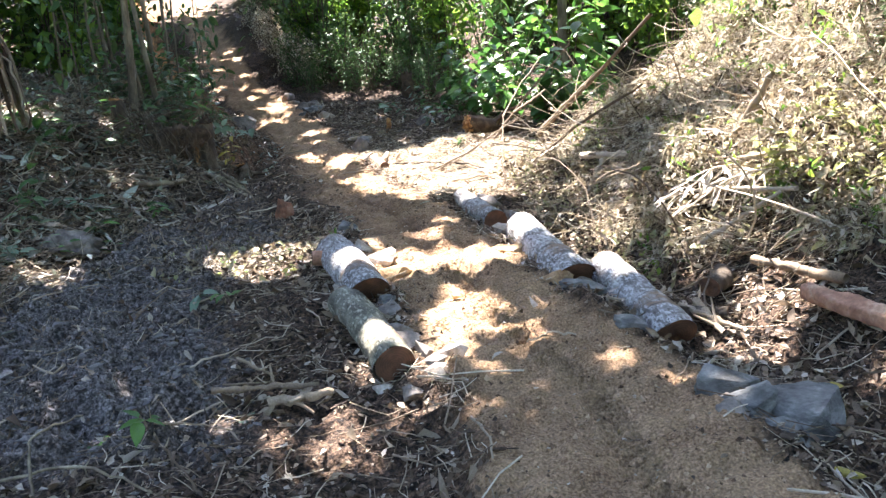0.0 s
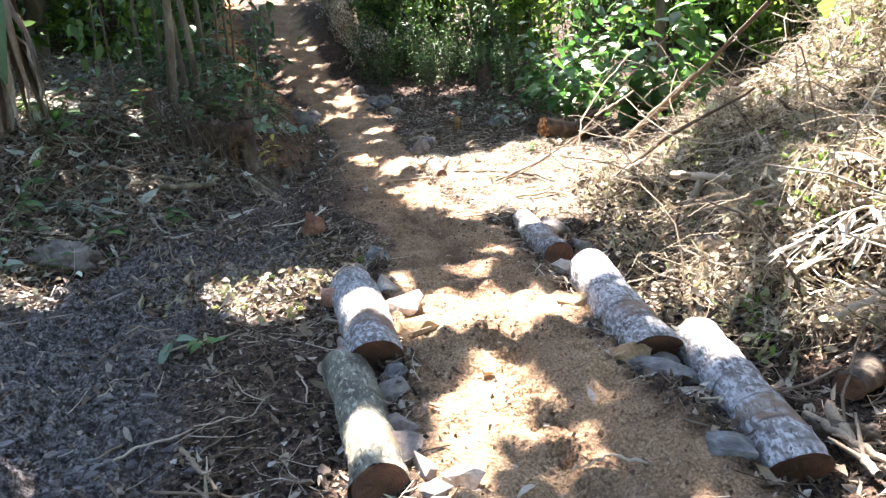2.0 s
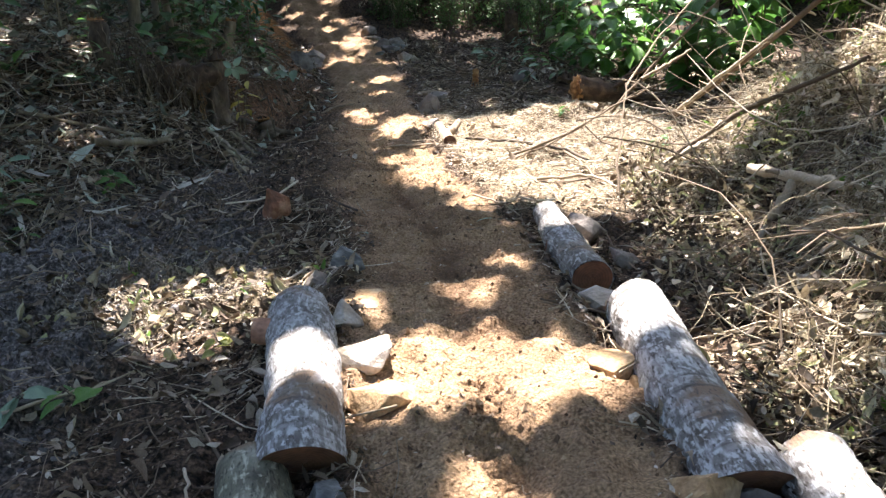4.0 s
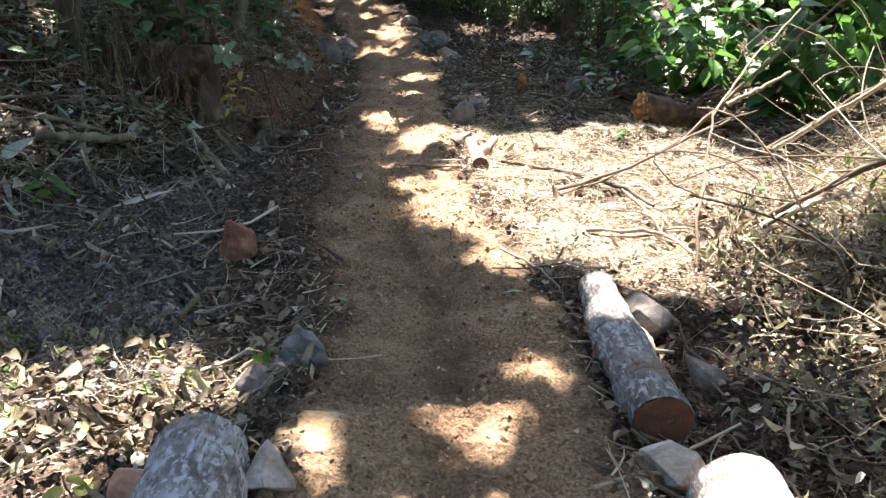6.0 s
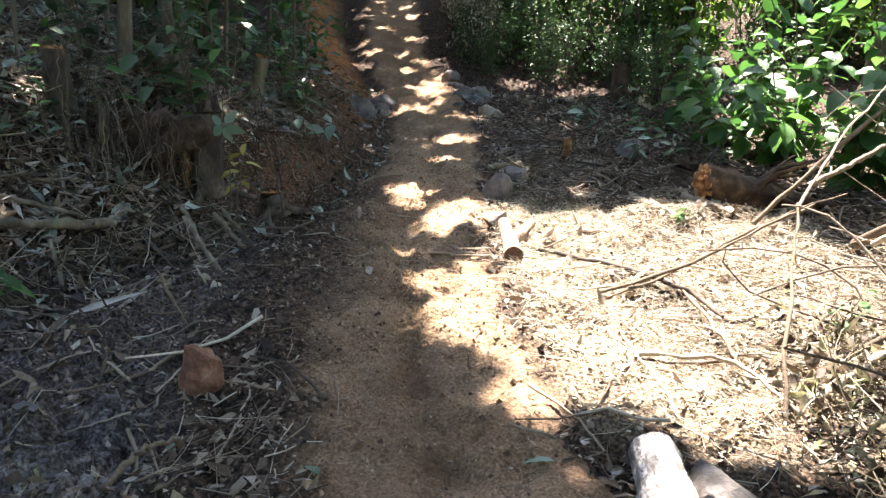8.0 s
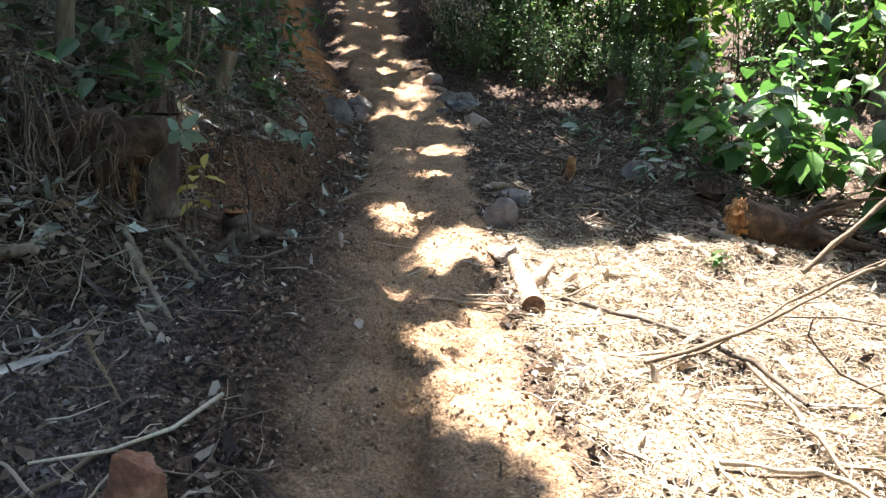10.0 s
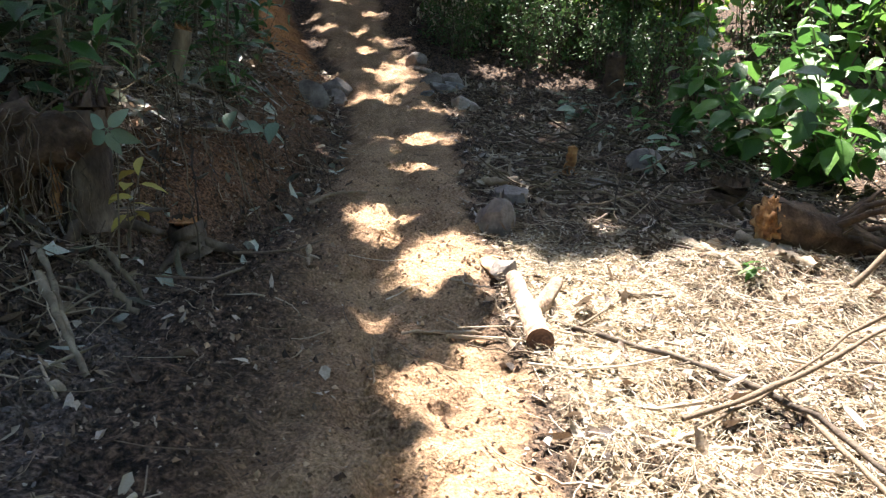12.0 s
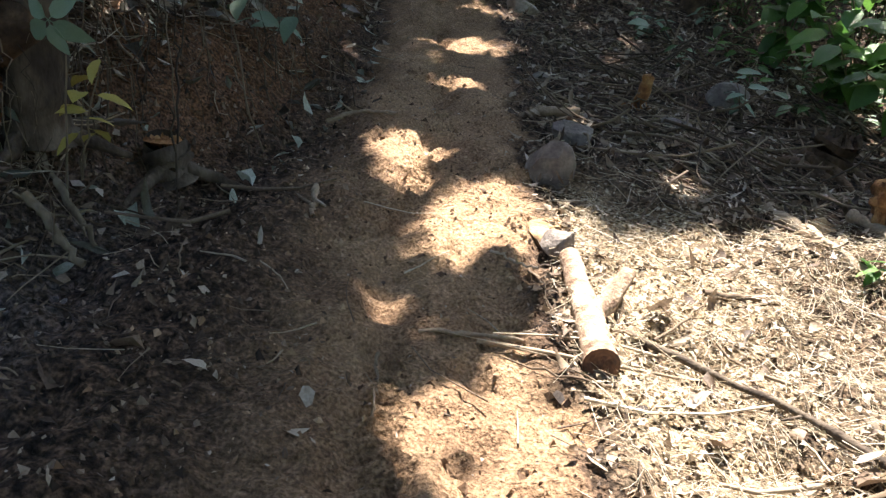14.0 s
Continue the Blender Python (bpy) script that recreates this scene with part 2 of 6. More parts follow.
YELLOW = material("yellow_leaf", [(.3, .24, .05), (.42, .36, .09)], 18, .55, .2, 100, pick="object", translucent=.3)
ORANGE = material("torn_wood", [(.12, .05, .018), (.3, .14, .05), (.5, .29, .12)], 14, .85, .9, 70)
EARTH = material("root_earth", [(.03, .019, .012), (.07, .044, .026), (.125, .08, .046)], 9, .95, .9, 60)
DARK_ONE = material("deep_green_leaf", [(.02, .05, .016), (.05, .105, .032), (.1, .18, .06)], 14, .34, .25, 110, pick="object", translucent=.15, spec=.5)
CRUMB = material("path_crumbs", [(.06, .036, .022), (.17, .105, .062), (.3, .195, .118), (.45, .32, .205)], 9, .95, .6, 60, pick="island")
ROOT = material("fine_roots", [(.03, .021, .014), (.085, .062, .04), (.2, .155, .1)], 12, .9, .3, 90, pick="island")
DRY_ONE = material("pale_dry_leaf", [(.4, .34, .26), (.56, .5, .41), (.7, .65, .57)], 14, .65, .3, 110, pick="object", translucent=.2)
PEELED = material("weathered_wood", [(.12, .07, .045), (.3, .21, .14), (.5, .41, .31)], 16, .8, .8, 80)
BRUSH = material("brush_leaf", [(.02, .014, .009), (.05, .034, .021), (.1, .07, .045), (.18, .135, .085), (.36, .31, .2), (.26, .28, .12)], 25, .65, .3, 120, pick="island", translucent=.2)
VINE = material("dry_vine", [(.05, .035, .022), (.16, .12, .075), (.42, .35, .24)], 12, .8, .2, 90, pick="island")
LIME = material("yellow_green_leaf", [(.16, .17, .04), (.27, .29, .07), (.42, .4, .14)], 14, .5, .25, 110, pick="object", translucent=.4)
BLADE = material("dried_blade", [(.03, .025, .02), (.13, .11, .088), (.33, .295, .24), (.58, .53, .45)], 14, .5, .25, 90, pick="island", translucent=.1, spec=.5)
MUD = material("mud_clods", [(.035, .03, .029), (.085, .075, .071), (.16, .143, .136)], 40, .55, .8, 110, pick="island", spec=.5)


# ---- mesh helpers ----
TABLE = np.random.default_rng(3).random((256, 256))


def vn(x, y):
    """Smooth value noise, 0 to 1, one cell a unit."""
    x, y = np.asarray(x, float), np.asarray(y, float)
    ix, iy = np.floor(x).astype(int), np.floor(y).astype(int)
    fx, fy = x - ix, y - iy
    fx, fy = fx * fx * (3 - 2 * fx), fy * fy * (3 - 2 * fy)
    a, b = TABLE[ix & 255, iy & 255], TABLE[(ix + 1) & 255, iy & 255]
    c, d = TABLE[ix & 255, (iy + 1) & 255], TABLE[(ix + 1) & 255, (iy + 1) & 255]
    return (a * (1 - fx) + b * fx) * (1 - fy) + (c * (1 - fx) + d * fx) * fy


def fbm(x, y, cell):
    return (vn(x / cell, y / cell) + .5 * vn(x / cell * 2.1 + 17, y / cell * 2.1 + 5) + .25 * vn(x / cell * 4.3 + 41, y / cell * 4.3 + 9)) / 1.75 - .5


def path_mask(x, y):
    u = x - np.interp(y, CY, CX)
    w = .3 * fbm(x, y, .3) + .14 * fbm(x + 3, y, .09)
    left = soft(-u + w + .14 * soft(y, 5.4, 6) * (1 - soft(y, 7.4, 8.4)), .42 - .36 * soft(y, 7.6, 9) * (1 - soft(y, 11, 12.5)), .72 + .3 * soft(y, 7.4, 9) * (1 - soft(y, 11.5, 12.5)))
    return (1 - soft(u + w, .46, .66)) * (1 - left)


def mud_mask(x, y):
    u = np.interp(y, CY, CX) - x
    m = soft(u, 1.5 - .65 * soft(y, 5.2, 6.8), 2.0 - .7 * soft(y, 5.2, 6.8)) * soft(y, 2.4, 3.2) * (1 - soft(np.interp(y, LY, LX) + .1 - x, 0, .5)) * (1 - soft(y, 11, 12.3))
    return np.clip(m * (.95 + .9 * fbm(x, y, .8)), 0, 1) * (1 - .55 * soft(y, 6.8, 8.3))


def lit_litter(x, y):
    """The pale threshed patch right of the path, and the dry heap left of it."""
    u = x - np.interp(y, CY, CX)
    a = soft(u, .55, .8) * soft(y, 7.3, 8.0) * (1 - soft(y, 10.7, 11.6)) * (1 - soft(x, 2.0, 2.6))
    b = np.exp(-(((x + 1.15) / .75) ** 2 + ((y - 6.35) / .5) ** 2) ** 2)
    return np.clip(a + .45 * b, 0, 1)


def bare_cut(x, y):
    """The bare earth face of the bank beside the path."""
    f = np.interp(y, LY, LX) - x
    return soft(y, 9.9, 10.7) * (1 - soft(y, 14, 15)) * soft(f, -.3, -.1) * (1 - soft(f, .4, .75))


def ground_z(x, y):
    """Height of the ground with its clods, ruts and trodden path."""
    x, y = np.asarray(x, float), np.asarray(y, float)
    pm, mud = path_mask(x, y), mud_mask(x, y)
    u = x - np.interp(y, CY, CX)
    rough = .14 * fbm(x, y, .55) + .11 * fbm(x + 9, y, .17) + .075 * fbm(x, y + 7, .085)
    clod = mud * (.15 * np.clip(fbm(x, y, .12) * 2.4, -.4, .8) - .1 * abs(fbm(x + 5, y, .2)) + .22 * fbm(x + 13, y + 3, .3))
    edge = .1 * np.clip(fbm(x + 31, y, .11) + .1, 0, 1) * np.exp(-((abs(u) - .6) / .14) ** 2)
    trod = .1 * fbm(x, y, .5) + .1 * fbm(x, y, .16) + .075 * fbm(x, y, .065) - .05 * np.clip(fbm(x + 50, y, .12) - .12, 0, 1)
    rut = u - .01 - .03 * np.sin(y * 1.1)
    tread = np.exp(-(rut / .075) ** 4)
    lug = -.025 * tread + .03 * tread * np.clip(2 * np.sin(y * 80 + abs(rut) * 40), -1, 1) * soft(vn(x * 3, y * .9), .25, .5)
    return h(x, y) + (1 - pm) * (rough + clod) + edge + pm * (trod + lug)


def mesh_of(name, verts, tris, mat, smooth=True):
    """A mesh from arrays of corners and triangles (or quads)."""
    v, t = np.asarray(verts, np.float32), np.asarray(tris, np.int32)
    k = t.shape[1]
    me = bpy.data.meshes.new(name)
    me.vertices.add(len(v))
    me.vertices.foreach_set("co", v.ravel())
    me.loops.add(t.size)
    me.loops.foreach_set("vertex_index", t.ravel())
    me.polygons.add(len(t))
    me.polygons.foreach_set("loop_start", np.arange(0, t.size, k, dtype=np.int32))
    me.polygons.foreach_set("use_smooth", np.full(len(t), smooth))
    me.update(calc_edges=True)
    me.materials.append(mat)
    return me


def thing(name, x, y, z, label, category, group="", rx=0, ry=0, rz=0):
    ob = new(name)
    ob.empty_display_size = .1
    ob.matrix_world = pose(x, y, z, rx, ry, rz)
    return tagged(ob, label, category, group)


def child(name, me, parent, m=None, label=""):
    ob = new(name, me)
    ob.parent = parent
    if m is not None:
        ob.matrix_basis = m
    return tagged(ob, label)


def norm(v):
    return v / np.maximum(np.linalg.norm(v, axis=-1, keepdims=True), 1e-9)


LEAF_TRIS = np.array([(0, 2, 1), (0, 3, 2), (1, 2, 5), (1, 5, 4), (2, 3, 6), (2, 6, 5), (4, 5, 7), (5, 6, 7)])


def leaves(p, d, n, length, width, bend=.2, fold=.15):
    """Folded, curling leaves from their bases p along d with upper side n: corners and triangles."""
    p, d, n = np.asarray(p, float), norm(np.asarray(d, float)), np.asarray(n, float)
    n = norm(n - d * (n * d).sum(-1, keepdims=True))
    b = np.cross(d, n)
    k = len(p)
    length, width = np.broadcast_to(length, k)[:, None], np.broadcast_to(width, k)[:, None]
    bend, fold = np.broadcast_to(bend, k)[:, None], np.broadcast_to(fold, k)[:, None]

    def at(s, side):
        w = {0: 0, .33: .5, .72: .38, 1: 0}[s]
        return p + d * length * s - n * bend * length * s * s + b * width * w * side + n * fold * width * abs(side) * w * 2

    v = np.stack([at(0, 0), at(.33, -1), at(.33, 0), at(.33, 1), at(.72, -1), at(.72, 0), at(.72, 1), at(1, 0)], 1)
    t = (np.arange(k)[:, None, None] * 8 + LEAF_TRIS[None]).reshape(-1, 3)
    return v.reshape(-1, 3), t


def scraps(p, d, n, length, width, bend=.2, fold=.15):
    """Small leaves and scraps of two folded triangles each, or crown leaves high overhead."""
    p, d, n = np.asarray(p, float), norm(np.asarray(d, float)), np.asarray(n, float)
    n = norm(n - d * (n * d).sum(-1, keepdims=True))
    b = np.cross(d, n)
    k = len(p)
    length, width = np.broadcast_to(length, k)[:, None], np.broadcast_to(width, k)[:, None]
    fold = np.broadcast_to(fold, k)[:, None]
    mid = p + d * length * .45 + n * fold * width
    v = np.stack([p, mid - b * width * .5, p + d * length, mid + b * width * .5], 1)
    t = (np.arange(k)[:, None, None] * 4 + np.array([(0, 2, 1), (0, 3, 2)])[None]).reshape(-1, 3)
    return v.reshape(-1, 3), t


def tubes(lines, radii, sides=5):
    """Tubes along polylines (n, k, 3) with radii (n, k): corners and quads."""
    a, r = np.asarray(lines, float), np.asarray(radii, float)
    n, k = a.shape[:2]
    d = norm(np.gradient(a, axis=1))
    ref = np.where(abs(d[..., 2:3]) > .9, np.array([1., 0, 0]), np.array([0, 0, 1.]))
    e = norm(np.cross(d, ref))
    f = np.cross(d, e)
    ang = np.arange(sides) * 2 * np.pi / sides
    ring = a[:, :, None] + r[:, :, None, None] * (e[:, :, None] * np.cos(ang)[None, None, :, None] + f[:, :, None] * np.sin(ang)[None, None, :, None])
    i = np.arange(n)[:, None, None] * k * sides + np.arange(k - 1)[None, :, None] * sides
    j, j2 = np.arange(sides)[None, None], (np.arange(sides)[None, None] + 1) % sides
    q = np.stack([i + j, i + j2, i + sides + j2, i + sides + j], -1).reshape(-1, 4)
    v = ring.reshape(-1, 3)
    return v, q


def merge(*packs):
    vs, ts, o = [], [], 0
    for v, t in packs:
        vs.append(v)
        ts.append(np.asarray(t) + o)
        o += len(v)
    return np.concatenate(vs), np.concatenate(ts)


def smooth_line(points, k, wobble=0, seed=0):
    """k points along a polyline, rounded and slightly crooked."""
    pts = np.asarray(points, float)
    s = np.r_[0, np.cumsum(np.linalg.norm(np.diff(pts, axis=0), axis=1))]
    q = np.linspace(0, s[-1], k)
    out = np.stack([np.interp(q, s, pts[:, c]) for c in range(3)], 1)
    for _ in range(2):
        out[1:-1] = (out[:-2] + 2 * out[1:-1] + out[2:]) / 4
    rg = np.random.default_rng(seed)
    return out + wobble * rg.normal(size=out.shape) * np.minimum(1, np.arange(k) / 2)[:, None]


# ---- ground ----
def axis_lines(dense, mid, far):
    """Grid lines: fine between dense, coarser out to mid, then ever wider out to far."""
    a, b, step = dense
    fine = np.arange(a, b, step)
    lo, hi = np.arange(a - .06, mid[0], -.06)[::-1], np.arange(b, mid[1], .06)
    g = .12 * 1.22 ** np.arange(60)
    out = np.cumsum(g)
    out = out[out < far]
    return np.concatenate([(lo[0] - out)[::-1], lo, fine, hi, hi[-1] + out])


gx = axis_lines((-3.2, 2.1, .025), (-5, 4.5), 400)
gy = axis_lines((1.2, 11.2, .025), (-1, 21), 400)
X, Y = np.meshgrid(gx, gy)
Z = ground_z(X, Y)
nx, ny = len(gx), len(gy)
idx = (np.arange(ny - 1)[:, None] * nx + np.arange(nx - 1)[None]).ravel()
me = mesh_of("ground", np.stack([X.ravel(), Y.ravel(), Z.ravel()], 1), np.stack([idx, idx + 1, idx + nx + 1, idx + nx], 1), SOIL)
LF = np.interp(Y, LY, LX) - X
cutbank = soft(LF, -.25, .1) * (1 - soft(LF, .45, .9)) * (.22 * soft(Y, 9.5, 10.8) + .78 * soft(Y, 14, 17)) * np.clip(.8 + 1.3 * fbm(X, Y, .5), 0, 1)
damp = .6 * np.exp(-((X - np.interp(Y, CY, CX) - .01 - .03 * np.sin(Y * 1.1)) / .12) ** 2) * soft(fbm(X, Y, .6), -.25, .15) * soft(Y, 4.8, 6) * (1 - soft(Y, 8, 9)) + .16 * soft(fbm(X + 70, Y, .35), .02, .25) + .3 * soft(Y, 5.7, 6.3) * (1 - soft(Y, 8.2, 9)) * soft(fbm(X + 40, Y, .3), -.2, .2)
cover = np.stack([path_mask(X, Y) ** (1 + 2 * soft(Y, 7, 8.5)), mud_mask(X, Y), cutbank, damp], -1).astype(np.float32)
me.attributes.new("cover", "FLOAT_COLOR", "POINT").data.foreach_set("color", cover.ravel())
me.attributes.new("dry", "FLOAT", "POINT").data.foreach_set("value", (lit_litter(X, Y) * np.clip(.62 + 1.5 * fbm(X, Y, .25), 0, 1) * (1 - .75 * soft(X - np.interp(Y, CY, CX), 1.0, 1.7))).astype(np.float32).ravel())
tagged(new("ground", me), "trodden sandy footpath through dark muddy forest soil", "ground", kind="structure")


# ---- logs and sticks ----
def disc(radius, y, seed, rough=.004, hollow=0, slant=0):
    """A sawn face across the local y axis, slightly uneven."""
    rg = np.random.default_rng(seed)
    n, rings = 28, 6
    v = [(0, y + rg.normal() * rough - hollow, 0)]
    for k in range(1, rings + 1):
        for j in range(n):
            a = 2 * math.pi * j / n
            v.append((radius * k / rings * math.cos(a), y + rg.normal() * rough * (k < rings) - hollow * (1 - k / rings), radius * k / rings * math.sin(a)))
    t = []
    for j in range(n):
        t.append((0, 1 + j, 1 + (j + 1) % n))
        for k in range(rings - 1):
            a, b, c, d = 1 + k * n + j, 1 + k * n + (j + 1) % n, 1 + (k + 1) * n + (j + 1) % n, 1 + (k + 1) * n + j
            t += [(a, d, c), (a, c, b)]
    return [(p[0], p[1] - slant * p[2], p[2]) for p in v], t


def log(name, a, b, r0, r1, mat, label, seed, stub=None, group="logs that edge the path", slant=.15):
    """A felled log from the middle of its near end a to b, with sawn faces; stub: (how far along, angle, length, radius)."""
    a, b = Vector(a), Vector(b)
    d = b - a
    ob = thing(name, *a, label, "log", group)
    ob.matrix_world = Matrix.Translation(a) @ d.to_track_quat("Y", "Z").to_matrix().to_4x4()
    L, n, k = d.length, 36, 44
    s, ang = np.meshgrid(np.linspace(0, L, k), np.arange(n) * 2 * np.pi / n, indexing="ij")
    ca, sa = np.cos(ang), np.sin(ang)
    rad = r0 + (r1 - r0) * s / L + .035 * (fbm(s + seed, ca * .3 + sa * .2 + seed, .3)) + .02 * fbm(s * 3 + seed, ang * .12, .08)
    rad = rad + .007 * np.exp(-((s - L * .55) / .05) ** 2) * (ca > .2)
    bow = .018 * np.sin(s / L * np.pi) * math.sin(seed)
    v = np.stack([rad * ca + bow, s - slant * rad * sa * np.clip(1 - s / L * 3, 0, 1), rad * sa], -1).reshape(-1, 3)
    i = np.arange(k - 1)[:, None] * n
    j, j2 = np.arange(n)[None], (np.arange(n)[None] + 1) % n
    q = np.stack([i + j, i + n + j, i + n + j2, i + j2], -1).reshape(-1, 4)
    child("bark", mesh_of("bark", v, q, mat), ob)
    for y, r in ((.004, r0), (L - .004, r1)):
        dv, dt = disc(r - .004, 0, seed, slant=slant if y < L / 2 else 0)
        child("sawn_face", mesh_of("sawn_face", dv, dt, SAWN), ob, Matrix.Translation((0, y, 0)), "reddish brown sawn end grain")
    if stub:
        f, ta, ln, sr = stub
        base = np.array((0, L * f, 0))
        out = np.array((math.cos(ta), .15, math.sin(ta)))
        pts = smooth_line([base, base + out * (r0 + ln)], 6)
        v, q = tubes([pts], [np.array([sr * 1.5, sr * 1.35, sr * 1.2, sr, sr, sr * .92])], 14)
        child("branch_stub", mesh_of("branch_stub", v, q, BARK_RED if seed == 2 else mat), ob)
        dv, dt = disc(sr * .92, 0, seed)
        m = Matrix.Translation(pts[-1]) @ Vector(out).to_track_quat("Y", "Z").to_matrix().to_4x4()
        child("stub_face", mesh_of("stub_face", dv, dt, SAWN), ob, m)
    return ob


log("log", (-.03, 3.42, -.17), (-.33, 4.58, -.14), .118, .112, BARK_OLIVE, "olive-barked log with a reddish sawn end beside the path", 1)
log("log", (-.16, 4.56, -.11), (-.44, 5.78, -.08), .155, .145, BARK_PALE, "pale grey lichened log edging the path", 2, (.83, math.pi * .97, .05, .062), slant=.75)
log("log", (1.56, 3.42, -.195), (1.52, 4.66, -.13), .132, .118, BARK_PALE, "whitish grey log with a cracked sawn end by the path", 3, slant=.6)
log("log", (1.27, 4.55, -.17), (1.16, 5.88, -.09), .165, .15, BARK_PALE, "thick pale log half sunk in the path's sandy edge", 4, slant=.7)
log("log", (1.0, 6.26, -.09), (.83, 7.42, -.06), .112, .088, BARK_WET, "slender grey log with wet dark bark by the path", 5, (.4, math.pi * .95, .03, .04))
log("log", (2.5, 2.82, -.03), (2.33, 3.42, -.02), .06, .055, BARK_RED, "short red-barked log lying in dry litter", 6, group="cut wood in the litter")
log("log", (2.0, 3.98, -.13), (2.16, 4.14, -.1), .075, .07, BARK_DARK, "dark stubby log end poking from the litter", 8, group="cut wood in the litter")
log("log", (1.72, 3.76, -.19), (1.98, 3.66, -.18), .045, .04, BARK_DARK, "thin dark branch offcut beside the pale log", 9, group="cut wood in the litter")


def forked_log():
    ob = thing("forked_log", .10, 9.58, -.01, "barkless pale forked branch lying at the path's edge", "log", "cut wood in the litter")
    main = smooth_line([(0, 0, .02), (-.06, .3, .03), (-.15, .72, .045)], 14, .003, 4)
    v, q = tubes([main], [np.interp(np.linspace(0, 1, 14), (0, .1, .35, .45, 1), (.062, .054, .055, .05, .042))], 16)
    child("main_stem", mesh_of("main_stem", v, q, PEELED), ob)
    arm = smooth_line([(-.06, .27, .03), (.02, .38, .07), (.06, .52, .12)], 9, .003, 5)
    v, q = tubes([arm], [np.linspace(.042, .032, 9)], 12)
    child("side_stem", mesh_of("side_stem", v, q, PEELED), ob)
    for p, r, d in (((0, -.002, .02), .06, (.12, -1, 0)), (tuple(arm[-1]), .031, (.25, .7, .3)), (tuple(main[-1]), .04, (-.2, 1, 0))):
        dv, dt = disc(r, 0, 3)
        child("sawn_face", mesh_of("sawn_face", dv, dt, SAWN), ob, Matrix.Translation(p) @ Vector(d).to_track_quat("Y", "Z").to_matrix().to_4x4())


STICK_PALE = material("peeled_wood", [(.4, .31, .22), (.52, .44, .33), (.66, .58, .46)], 10, .8, .5, 80)
forked_log()


def branch(points, r0, r1, mat=None, label="dry crooked branch lying on the litter", seed=0, wobble=.005):
    """A crooked branch along its points, resting on the ground, with a snapped twig or two."""
    base = Vector(points[0])
    pts = smooth_line(np.asarray(points, float) - np.asarray(base), 16, wobble, seed)
    v, q = tubes([pts], [np.linspace(r0, r1, 16) * (1 + .15 * np.random.default_rng(seed).normal(size=16))], 8)
    ob = thing("branch", *base, label, "branch", "fallen branches")
    me = mesh_of("stem", v, q, mat or STICK)
    child("stem", me, ob)
    rg = np.random.default_rng(seed + 50)
    for _ in range(2):
        i = int(rg.integers(4, 13))
        d = norm(rg.normal(size=3) * (1, 1, .4) + (0, 0, .1)) * rg.uniform(.06, .2)
        tw = smooth_line([pts[i], pts[i] + d * .5 + rg.normal(size=3) * .01, pts[i] + d], 6)
        tv, tq = tubes([tw], [np.linspace(r1 * .7, r1 * .35, 6)], 5)
        child("twig", mesh_of("twig", tv, tq, mat or STICK), ob)
    return ob


